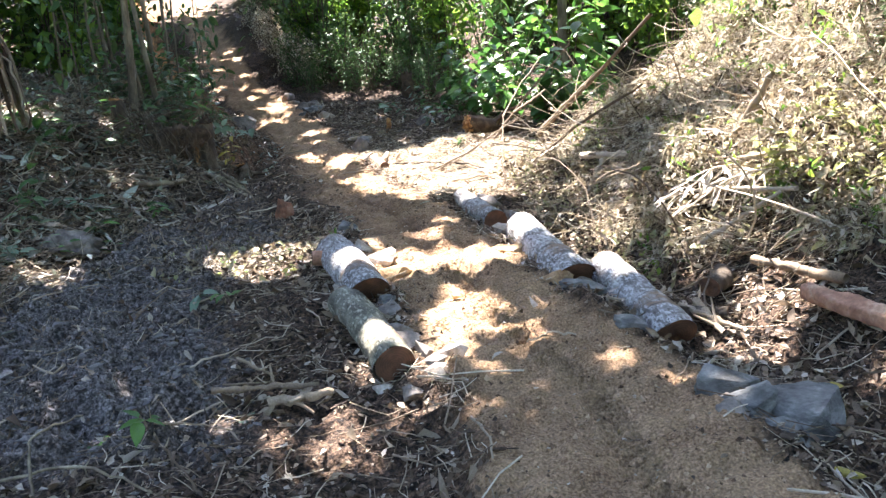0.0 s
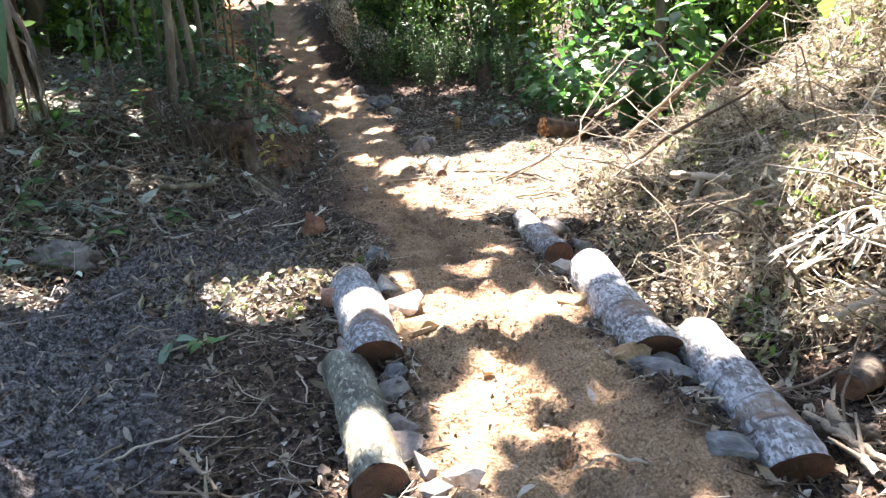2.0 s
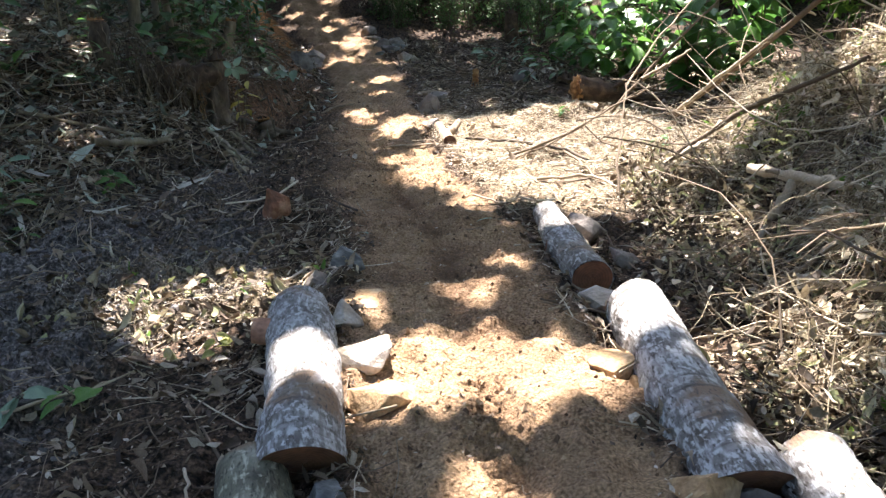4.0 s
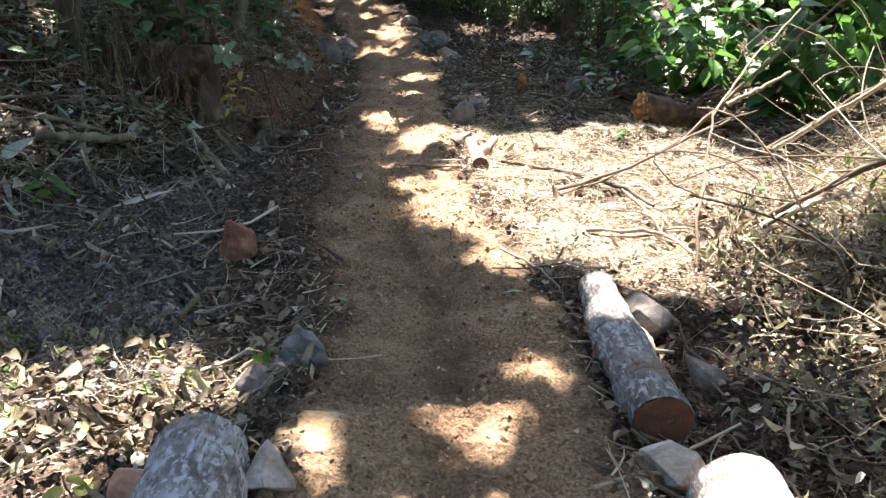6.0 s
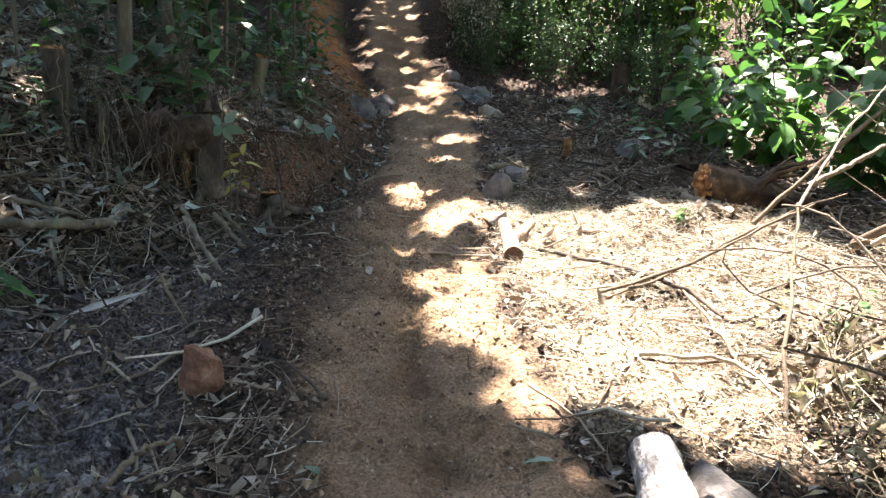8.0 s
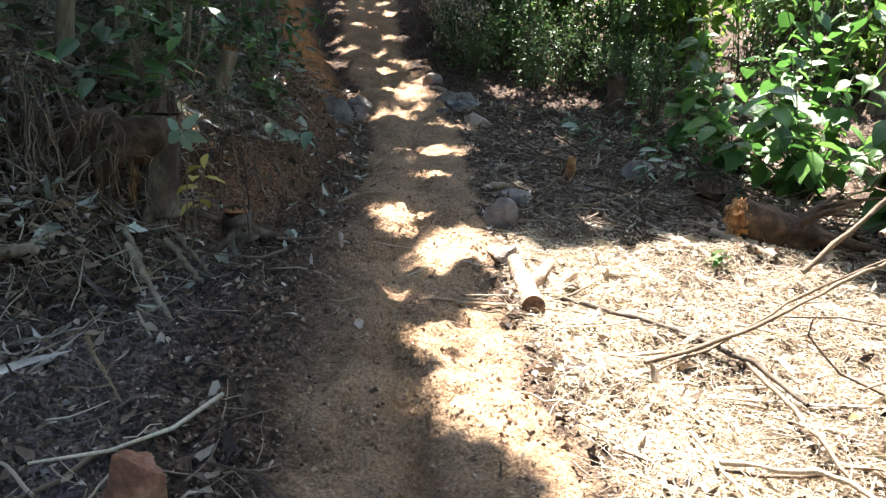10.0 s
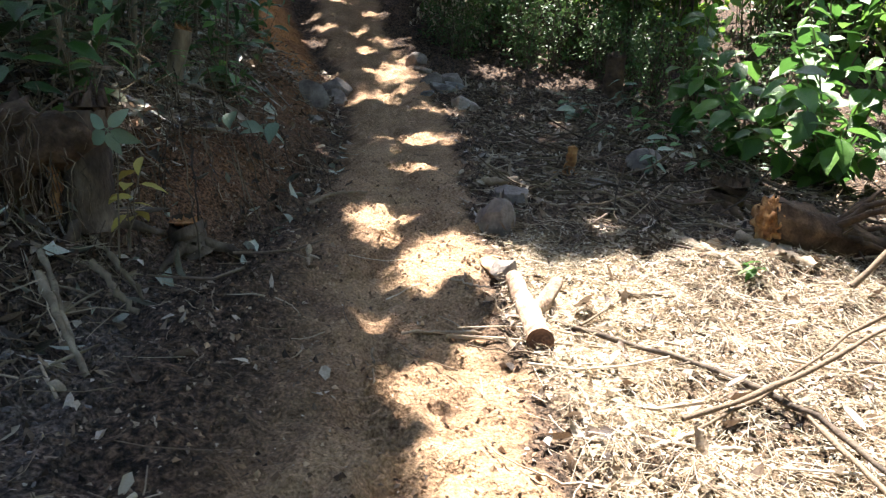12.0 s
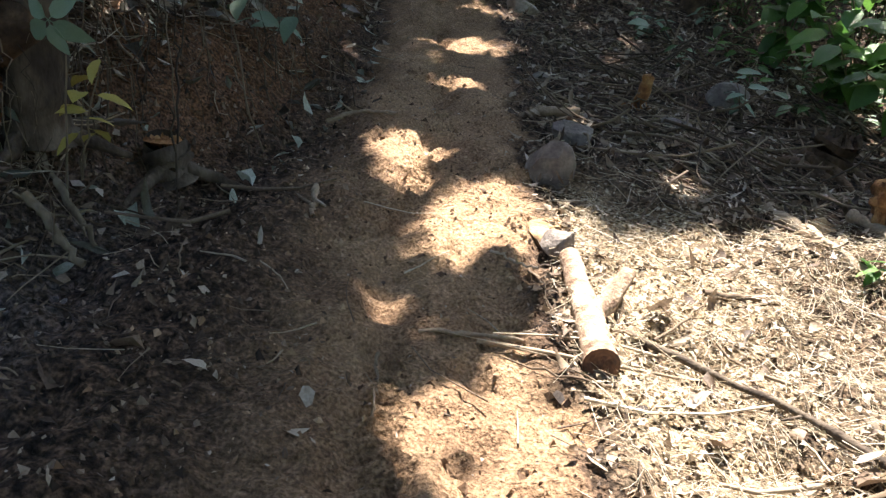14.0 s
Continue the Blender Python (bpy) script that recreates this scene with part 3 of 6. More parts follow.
BRANCHES = [
    ([(1.36, 7.75, -.08), (1.37, 7.95, .13), (1.5, 8.6, .42), (1.57, 8.95, .58)], .010, .008),
    ([(1.57, 8.95, .56), (1.9, 9.6, .85), (2.4, 10.4, 1.2)], .009, .006),
    ([(1.07, 9.46, -.02), (1.2, 8.68, .0), (1.29, 8.09, -.04)], .011, .008),
    ([(.64, 9.04, -.05), (1.02, 9.38, .03), (1.41, 9.76, .16), (1.81, 9.81, .41), (2.1, 9.97, .47)], .009, .005),
    ([(1.49, 7.9, .0), (1.8, 8.12, .16), (2.1, 8.3, .25)], .02, .017),
    ([(.75, 8.53, -.05), (.92, 7.94, -.04), (.96, 7.75, -.07)], .009, .006),
    ([(.82, 8.3, -.04), (1.24, 8.25, .0), (1.43, 7.77, -.02)], .011, .008),
    ([(1.9, 10.12, .48), (2.45, 10.53, .71)], .02, .014),
    ([(.17, 9.86, .0), (.5, 9.67, .0), (.79, 9.57, .0), (1.19, 9.18, -.01), (1.27, 8.85, -.02)], .018, .01),
    ([(.63, 9.12, -.03), (.94, 9.27, .04), (1.24, 9.48, .12), (1.5, 9.63, .27), (1.9, 9.9, .4)], .012, .008),
    ([(.48, 10.26, .03), (.77, 10.32, .03)], .018, .016),
    ([(.56, 8.96, -.05), (.85, 8.97, -.04)], .012, .009),
    ([(.43, 8.84, -.05), (.67, 9.0, .0)], .014, .01),
    ([(.88, 11.3, .08), (1.04, 11.0, .09), (1.26, 10.7, .06)], .035, .025),
    ([(1.3, 11.4, .11), (1.62, 10.9, .09)], .035, .03),
    ([(-1.94, 9.62, .12), (-1.72, 9.6, -.1)], .028, .02),
    ([(-1.98, 9.3, .16), (-1.52, 8.86, -.05)], .028, .018),
    ([(-.59, 9.43, -.05), (-.52, 9.14, -.06)], .006, .004),
    ([(-.5, 9.6, -.04), (-.23, 9.66, -.02), (.02, 9.69, -.03)], .008, .005),
    ([(-.36, 10.25, .01), (-.16, 10.15, .02)], .006, .004),
    ([(-1.18, 10.49, .02), (-1.09, 10.21, .0)], .014, .012),
    ([(-1.47, 11.47, .0), (-1.31, 11.62, .06), (-1.12, 11.68, .07)], .014, .008),
    ([(-.43, 12.2, .1), (-.13, 12.35, .11)], .03, .028),
    ([(-2.75, 8.58, .24), (-2.48, 8.84, .18), (-2.3, 9.05, .16)], .055, .04),
    ([(-2.5, 8.7, .12), (-2.3, 8.5, -.05)], .02, .014),
    ([(-2.13, 9.55, .16), (-1.9, 9.3, .05), (-1.64, 9.0, -.06)], .026, .016),
    ([(-2.0, 9.85, .1), (-1.74, 9.72, -.08)], .022, .015),
    ([(-1.46, 8.09, .2), (-1.35, 8.11, -.05)], .008, .006),
    ([(-1.03, 6.9, -.18), (-.98, 7.06, -.1), (-.9, 7.2, -.12)], .014, .009),
    ([(2.8, 7.3, .45), (3.2, 6.82, .75), (3.4, 6.0, .8)], .04, .03),
    ([(2.2, 10.0, .15), (2.7, 9.3, .8), (3.2, 8.3, 1.6)], .028, .02),
    ([(2.3, 5.5, .25), (2.57, 5.03, .48), (2.85, 4.5, .6)], .02, .015),
    ([(1.9, 6.0, .02), (2.36, 4.94, .3), (2.7, 4.2, .4)], .022, .016),
    ([(1.7, 10.6, .1), (2.3, 10.9, .7), (3.0, 11.2, 1.3)], .018, .012),
    ([(2.1, 4.35, .06), (2.6, 4.25, .38)], .018, .014),
    ([(1.73, 5.95, -.08), (2.3, 6.04, .32)], .016, .012),
    ([(2.7, 5.3, .5), (2.9, 4.95, 1.1)], .035, .025),
    ([(-1.03, 3.41, -.19), (-.46, 3.34, -.19)], .018, .015),
    ([(-.7, 3.19, -.2), (-.36, 3.18, -.18)], .026, .022),
    ([(-.96, 3.86, -.19), (-.7, 3.52, -.2)], .012, .008),
    ([(-3.8, 7.9, .35), (-2.85, 9.0, .45)], .022, .014),
    ([(-3.1, 7.14, -.03), (-2.62, 7.8, .02)], .012, .008),
    ([(-3.3, 8.55, .5), (-2.5, 9.0, .2)], .028, .018),
    ([(1.86, 3.85, -.16), (1.82, 3.36, -.19)], .025, .018),
    ([(-1.65, 2.55, -.22), (-1.78, 2.9, -.1), (-1.66, 3.25, -.17)], .011, .008),
    ([(-1.95, 2.72, -.22), (-1.47, 2.68, -.15), (-1.1, 2.42, -.2)], .013, .009),
    ([(-1.4, 3.26, -.18), (-.92, 2.42, -.21)], .007, .005),
    ([(2.3, 4.0, .02), (2.55, 3.4, .03)], .035, .03),
    ([(1.74, 3.82, -.16), (1.92, 3.3, -.17)], .018, .014),
    ([(2.18, 4.96, .3), (2.16, 4.84, -.05)], .018, .014),
    ([(2.16, 6.75, .32), (1.95, 6.66, -.03)], .03, .02),
    ([(2.05, 7.19, .28), (2.25, 6.35, .38)], .035, .028),
    ([(2.1, 9.4, .3), (2.7, 8.8, 1.0)], .018, .012),
    ([(1.67, 8.33, .0), (2.3, 8.3, .45), (2.8, 7.5, .9)], .02, .013),
    ([(.98, 3.38, -.1), (.86, 3.44, -.09), (.7, 3.36, -.1)], .006, .004),
]
for i, (pts, r0, r1) in enumerate(BRANCHES):
    thin = .65 if pts[0][0] < -1.5 else 1
    branch(pts, r0 * thin, r1 * thin, BARK_STEM if pts[0][0] < -1.5 else BARK_DARK if i == 8 else None, seed=i, label="thin dry twig lying on the sandy path" if r0 < .01 else "dry crooked branch lying among the litter")


# ---- stones ----
def rock(x, y, sx, sy, sz, mat, label, seed, rz=0, sink=.35, group="stones along the path", name="stone"):
    """A blunt stone with broken facets, sunk into the soil."""
    bm = bmesh.new()
    rg = np.random.default_rng(seed)
    slab = mat is ROCK_BLUE
    if not (mat is ROCK_DARK and y > 11):
        pts = norm(rg.normal(size=(12 if slab else 15, 3)) * (1, 1, .7)) * rg.uniform(.42, .62, (12 if slab else 15, 1))
        if slab:
            pts = rg.uniform(-.5, .5, (24, 3))
            pts = pts / (abs(pts) ** 4).sum(1, keepdims=True) ** .25 * rg.uniform(.36, .54, (24, 1))
        verts = [bm.verts.new(p) for p in pts]
        hull = bmesh.ops.convex_hull(bm, input=verts)
        bmesh.ops.delete(bm, geom=list({v for v in bm.verts if not v.link_faces}), context="VERTS")
        bmesh.ops.bevel(bm, geom=list(bm.edges), offset=.012 if slab else .02, segments=2, profile=.5, affect="EDGES", clamp_overlap=True)
        bmesh.ops.triangulate(bm, faces=list(bm.faces))
        bmesh.ops.subdivide_edges(bm, edges=[e for e in bm.edges if e.calc_length() > .12], cuts=3, use_grid_fill=True)
        bmesh.ops.triangulate(bm, faces=list(bm.faces))
        for v in bm.verts:
            v.co *= 1 + (.1 if slab else .09) * noise.noise(v.co * 4 + Vector((seed, 0, 0))) + .035 * noise.noise(v.co * 11 + Vector((seed, 3, 0)))
            v.co = Vector((v.co.x * sx, v.co.y * sy, v.co.z * sz)) * 1.08
    else:
        bmesh.ops.create_icosphere(bm, subdivisions=3, radius=.5)
        cuts = [(Vector(rg.normal(size=3)).normalized(), rg.uniform(.26, .42)) for _ in range(12)]
        for v in bm.verts:
            for n, d in cuts:
                over = v.co.dot(n) - d
                if over > 0:
                    v.co -= n * over
            v.co *= 1 + .06 * noise.noise(v.co * 5 + Vector((seed, 0, 0))) + .04 * noise.noise(v.co * 14)
            v.co = Vector((v.co.x * sx, v.co.y * sy, v.co.z * sz)) * 1.22
    for f in bm.faces:
        f.smooth = not slab
    me = bpy.data.meshes.new(name)
    bm.to_mesh(me)
    bm.free()
    me.set_sharp_from_angle(angle=radians(24))
    me.materials.append(mat)
    ob = new(name, me)
    z = float(h(x, y)) + sz * (.5 - sink)
    ob.matrix_world = pose(x, y, z, 0, 0, rz)
    return tagged(ob, label, "stone", group)


T_, B_, D_, S_ = ROCK_TAN, ROCK_BLUE, ROCK_DARK, ROCK_SOIL
LAB = {id(T_): "pale tan rough stone at the path's edge", id(B_): "blue-grey angular stone at the path's edge",
       id(D_): "dark brown rounded stone in the soil", id(S_): "stone caked with sandy soil"}
STONES = [
    (-.05, 5.28, .26, .2, .2, T_), (.06, 5.02, .26, .24, .17, S_), (-.14, 5.98, .24, .3, .16, S_), (-.2, 5.74, .17, .2, .15, T_),
    (-.4, 6.42, .14, .12, .1, D_), (-.34, 6.5, .2, .16, .16, B_), (-.47, 6.36, .14, .18, .13, D_), (.13, 3.5, .14, .13, .12, D_), (.2, 3.3, .12, .1, .09, D_),
    (.3, 3.38, .15, .12, .09, T_), (.2, 3.2, .14, .13, .08, T_), (.06, 3.12, .14, .1, .1, D_), (-.1, 3.28, .13, .12, .08, T_), (.33, 3.22, .1, .1, .07, T_),
    (-.03, 4.2, .16, .18, .13, D_), (.02, 3.86, .18, .17, .14, D_), (.05, 4.02, .1, .1, .08, T_), (-.05, 4.4, .14, .12, .1, B_), (.06, 3.68, .2, .17, .14, D_),
    (1.26, 4.3, .3, .17, .12, B_), (1.31, 4.5, .16, .14, .12, D_), (1.16, 4.5, .34, .2, .2, S_), (1.33, 3.5, .2, .15, .13, B_), (1.36, 3.9, .14, .16, .12, D_), (1.33, 4.1, .12, .12, .08, T_),
    (1.28, 3.7, .1, .1, .07, S_), (1.5, 2.62, .36, .2, .2, B_), (1.74, 2.4, .34, .34, .26, B_), (1.52, 2.44, .3, .18, .18, B_), (1.6, 2.24, .2, .15, .14, B_), (1.4, 2.36, .2, .3, .1, D_),
    (1.0, 6.02, .24, .26, .2, T_), (.98, 5.36, .24, .24, .16, S_), (1.07, 5.2, .12, .12, .1, S_), (1.07, 7.3, .26, .3, .24, D_), (1.0, 7.0, .16, .2, .16, T_),
    (1.24, 6.85, .2, .16, .16, D_), (.87, 5.9, .16, .1, .06, T_), (-.15, 10.6, .22, .26, .14, S_), (-.1, 10.42, .14, .14, .16, D_), (-.13, 11.82, .26, .24, .24, D_), (-.23, 11.25, .26, .26, .26, D_),
    (-2.55, 16.3, .4, .34, .4, D_), (-2.5, 15.0, .36, .3, .34, D_), (-2.45, 15.9, .3, .28, .24, D_), (-.85, 15.75, .34, .34, .24, T_), (-1.22, 16.35, .34, .3, .22, B_), (-1.42, 16.7, .3, .26, .22, D_),
    (-1.15, 16.75, .32, .26, .26, D_), (-1.35, 16.15, .22, .2, .14, B_), (-1.1, 16.5, .3, .2, .18, B_), (-1.75, 17.5, .34, .3, .26, D_), (-1.62, 17.2, .24, .2, .16, D_),
    (-.45, 13.2, .16, .14, .1, D_), (1.05, 11.2, .3, .24, .2, S_), (.95, 13.6, .3, .26, .22, D_), (.5, 12.6, .2, .18, .12, D_),
    (-.62, 9.13, .07, .06, .04, T_), (-.3, 7.0, .1, .08, .06, S_), (.42, 4.36, .08, .06, .04, S_), (-1.15, 3.6, .05, .05, .05, T_), (-2.25, 14.3, .22, .16, .1, D_),
]
for i, (x, y, sx, sy, sz, m) in enumerate(STONES):
    rock(x, y, sx, sy, sz, m, LAB[id(m)], 100 + i, sink=.6 if m is S_ else .35, rz=float(np.random.default_rng(i).uniform(-40, 40)))


# ---- stumps and roots ----
def lump(name, sx, sy, sz, mat, seed, amp=.2, rough=5, sub=4):
    bm = bmesh.new()
    bmesh.ops.create_icosphere(bm, subdivisions=sub, radius=.5)
    o = Vector((seed * 3.1, 0, 0))
    for v in bm.verts:
        k = 1 + amp * noise.noise(v.co * rough * .6 + o) + amp * .6 * noise.noise(v.co * rough * 2 + o)
        v.co = Vector((v.co.x * sx * k, v.co.y * sy * k, v.co.z * sz * k))
    for f in bm.faces:
        f.smooth = True
    me = bpy.data.meshes.new(name)
    bm.to_mesh(me)
    bm.free()
    me.materials.append(mat)
    return me


def trunk_mesh(name, pts, r0, r1, mat, sides=14, k=14, seed=0, flare=0):
    line = smooth_line(pts, k, .004, seed)
    s = np.linspace(0, 1, k)
    r = r0 + (r1 - r0) * s + flare * np.exp(-s * 9)
    v, q = tubes([line], [r * (1 + .05 * np.random.default_rng(seed).normal(size=k))], sides)
    return mesh_of(name, v, q, mat), line[-1], r[-1]


def stump(x, y, height, r, label, mat=None, top=None, lean=(0, 0), seed=0, jag=.02, flare=.03, roots=4):
    ob = thing("tree_stump", x, y, float(h(x, y)) - .03, label, "stump", "cut stumps")
    me, tip, rt = trunk_mesh("trunk", [(0, 0, 0), (lean[0] * .5, lean[1] * .5, height * .5), (lean[0], lean[1], height)], r, r * .9, mat or BARK_DARK, seed=seed, flare=flare)
    child("trunk", me, ob)
    rg = np.random.default_rng(seed)
    dv, dt = disc(rt, 0, seed, jag)
    child("cut_top", mesh_of("cut_top", dv, dt, top or SAWN), ob, Matrix.Translation(tip) @ pose(0, 0, 0, 90 + rg.uniform(-12, 12), rg.uniform(-10, 10), 0), "pale fresh-cut wood")
    for i in range(roots):
        a = i * 2 * math.pi / roots + rg.uniform(-.4, .4)
        d = np.array((math.cos(a), math.sin(a), 0))
        line = smooth_line([d * r * .5 + (0, 0, .05), d * (r + .07) + (0, 0, .03), d * (r + .25) + (0, 0, -.02)], 7, .006, seed + i)
        v, q = tubes([line], [np.linspace(r * .4, r * .1, 7)], 7)
        child("root", mesh_of("root", v, q, mat or BARK_DARK), ob)
    return ob


stump(-3.12, 9.78, .46, .095, "cut tree stump with a pale sawn top on the bank", BARK_DARK, ORANGE, (-.02, 0), 1)
stump(-2.2, 10.05, .6, .12, "dark broken stump split open to orange wood", BARK_DARK, EARTH, (.03, 0), 2, .06, .05)
stump(-1.83, 10.42, .16, .1, "low stump with a fresh orange saw cut in the ditch", BARK_DARK, ORANGE, (-.01, -.02), 3, .012)
stump(-2.72, 12.1, .42, .07, "slanting grey stump with a split top among plants", BARK_STEM, ORANGE, (.1, 0), 4, .03, .01, 2)
stump(.27, 12.98, .26, .045, "small peg-like stump of pale split wood", ORANGE, ORANGE, (.02, -.05), 5, .01, .01, 2)
stump(1.38, 12.4, .2, .15, "earthy dark stump with torn roots beside brush", EARTH, EARTH, (.05, 0), 6, .05, .06, 6)
stump(.85, 16.8, .55, .13, "old fibrous dark stump in front of the thicket", EARTH, EARTH, (.0, .0), 7, .05, .06, 4)
stump(-3.32, 11.65, 1.0, .04, "tall cut pole with a pale slanting top", BARK_STEM, ORANGE, (-.08, 0), 8, .01, .005, 0)
sliver = bpy.data.objects["tree_stump.001"]
v, q = tubes([smooth_line([(-.09, -.1, .06), (-.1, -.11, .28), (-.08, -.1, .5)], 9, .006, 3)], [np.interp(np.linspace(0, 1, 9), (0, .5, 1), (.02, .035, .012))], 7)
child("split_wood", mesh_of("split_wood", v, q, ORANGE), sliver, label="torn orange heartwood")


def uprooted():
    """A stump torn from the ground and lying on its side, its orange broken end up."""
    ob = thing("uprooted_stump", 1.5, 11.35, float(h(1.5, 11.35)), "uprooted stump with torn orange wood and earthy roots", "stump", "cut stumps")
    n, k = 18, 12
    axis = smooth_line([(-.06, -.02, .2), (.15, 0, .16), (.45, .05, .1), (.95, .12, .06)], k)
    r = np.interp(np.linspace(0, 1, k), (0, .12, .45, .7, 1), (.13, .145, .11, .05, .02))
    v, q = tubes([axis], [r], n)
    v += .018 * np.random.default_rng(2).normal(size=v.shape) * np.repeat(r / .17, n)[:, None]
    child("trunk", mesh_of("trunk", v, q, EARTH), ob)
    child("torn_end", lump("torn_end", .14, .25, .26, ORANGE, 4, .55, 9), ob, pose(-.07, -.02, .2, 0, 0, 8), "torn fibrous orange wood")
    rg = np.random.default_rng(12)
    for i in range(7):
        a = rg.uniform(0, 6.28)
        s = np.array((.3, .0, .15))
        line = smooth_line([s, s + (.2, .2 * math.cos(a), .12 * math.sin(a) + .1), s + (.3 + rg.uniform(0, .3), .35 * math.cos(a), .2 * math.sin(a) + .1)], 9, .012, i)
        tv, tq = tubes([line], [np.linspace(.03, .008, 9)], 7)
        child("root", mesh_of("root", tv, tq, EARTH), ob)


uprooted()


def root_mass():
    """The torn root ball of the bank, hung with rootlets, left of the broken stump."""
    x, y = -2.55, 9.98
    ob = thing("root_ball", x, y, float(h(x, y)) - .05, "earthy root ball hung with fine dry rootlets on the bank", "roots", "cut stumps")
    child("earth", lump("earth", .55, .42, .55, EARTH, 9, .7, 6), ob, pose(0, 0, .12))
    rg = np.random.default_rng(5)
    n, k = 120, 7
    a = rg.uniform(0, 2 * np.pi, n)
    rad = rg.uniform(.15, .33, n)
    s = np.stack([rad * np.cos(a) * 1.1, -abs(rad * np.sin(a)), rg.uniform(.1, .42, n)], 1)
    step = np.linspace(0, 1, k)[None, :, None]
    drop = rg.uniform(.15, .55, n)[:, None, None]
    out = np.stack([np.cos(a), -abs(np.sin(a)) - .3, np.zeros(n)], 1)[:, None] * .14
    line = s[:, None] + out * np.sqrt(step) - np.array((0, 0, 1)) * drop * step ** 1.5 + rg.normal(size=(n, k, 3)) * .014
    v, q = tubes(line, np.broadcast_to(np.linspace(.0035, .001, k), (n, k)), 4)
    tagged(child("root_fringe", mesh_of("root_fringe", v, q, ROOT), ob), kind="stuff")
    for i in range(16):
        b = rg.uniform(-3.1, .3)
        d = np.array((math.cos(b), -abs(math.sin(b)), 0))
        e = rg.normal(size=3) * (.2, .15, .12)
        ln = smooth_line([d * .1 + (0, 0, rg.uniform(.05, .35)), d * .3 + e + (0, 0, .22), d * rg.uniform(.4, .7) + e * 1.8 + (0, 0, rg.uniform(-.1, .3))], 12, .012, i)
        v, q = tubes([ln], [np.linspace(rg.uniform(.005, .014), .003, 12)], 6)
        child("root", mesh_of("root", v, q, ROOT), ob)


root_mass()

plate = rock(-1.0, 7.6, .18, .16, .36, BARK_SLAB, "upright slab of reddish bark stuck in mud", 501, 20, .3, "cut wood in the litter", "bark_slab")
plate["category"] = "bark"



def hanging_vines():
    """Thin dark vines drooping down the bank."""
    rg = np.random.default_rng(15)
    n, k = 150, 8
    x = np.r_[rg.normal(-2.86, .1, n // 2), rg.normal(-2.3, .3, n - n // 2)]
    y = np.r_[rg.normal(9.85, .12, n // 2), rg.normal(11.2, .8, n - n // 2)]
    s = np.linspace(0, 1, k)[None]
    drop = rg.uniform(.3, .7, n)[:, None]
    px = x[:, None] + s * rg.uniform(.05, .4, n)[:, None] + rg.normal(size=(n, k)) * .012
    py = y[:, None] - s * rg.uniform(.05, .45, n)[:, None] + rg.normal(size=(n, k)) * .012
    pz = np.maximum(h(px, py) + .02, (h(x, y) + rg.uniform(.1, .5, n))[:, None] - drop * s ** 1.6)
    v, q = tubes(np.stack([px, py, pz], -1), np.broadcast_to(rg.uniform(.0015, .005, n)[:, None], (n, k)), 4)
    tagged(new("bank_vines", mesh_of("bank_vines", v, q, ROOT)), "thin dark vines drooping over the bank", "vines", kind="stuff")


hanging_vines()

# ---- loose litter ----
def scatter(n, x0, x1, y0, y1, keep, seed):
    """Points on the ground, kept where keep(x, y) beats chance."""
    rg = np.random.default_rng(seed)
    x, y = rg.uniform(x0, x1, n), rg.uniform(y0, y1, n)
    ok = rg.random(n) < keep(x, y)
    return x[ok], y[ok], rg


def litter_density(x, y):
    pm, mud = path_mask(x, y), mud_mask(x, y)
    patch = np.clip(.75 + 1.6 * fbm(x, y, .7), .1, 1)
    u = np.interp(y, CY, CX) - x
    trampled = soft(u, .1, .4) * (1 - soft(u, 1.1, 1.6)) * soft(y, 7, 8.4) * (1 - soft(y, 11.2, 12.5))
    return (1 - pm) ** 2 * (1 - .85 * mud) * (1 - .8 * trampled) * patch * (1 - .7 * lit_litter(x, y)) * (1 - .85 * bare_cut(x, y)) + .012 * (1 - .75 * pm)


def ground_tilt(n, rg, amount):
    return norm(np.stack([rg.normal(size=n) * amount, rg.normal(size=n) * amount, np.ones(n)], 1))


def ragged(v, length, rg):
    """Torn, crumpled outlines: each corner of a dead leaf is pulled about a little."""
    per = len(v) // max(1, len(length))
    return v + rg.normal(size=v.shape) * np.repeat(length, per)[:, None] * (.075, .075, .05)


def flat_leaves(name, n, area, keep, size, mat, seed, label, aspect=.45, lift=.03, tilt=.45, shape=leaves, bend=.6):
    x, y, rg = scatter(n, *area, keep, seed)
    k = len(x)
    p = np.stack([x, y, ground_z(x, y) + rg.uniform(.0, lift, k)], 1)
    a = rg.uniform(0, 2 * np.pi, k)
    up = ground_tilt(k, rg, tilt)
    L = rg.uniform(*size, k)
    d = np.stack([np.cos(a), np.sin(a), (ground_z(x + np.cos(a) * L, y + np.sin(a) * L) - p[:, 2]) / L * (L > .15) + rg.normal(size=k) * np.where(L > .15, .1, .25)], 1)
    v, t = shape(p, d, up, L, L * rg.uniform(aspect * .5, aspect * 1.5, k), rg.normal(size=k) * bend, rg.uniform(-.4, .7, k))
    v = ragged(v, np.minimum(L, .12), rg)
    return tagged(new(name, mesh_of(name, v, t, mat)), label, "leaf litter", kind="stuff")


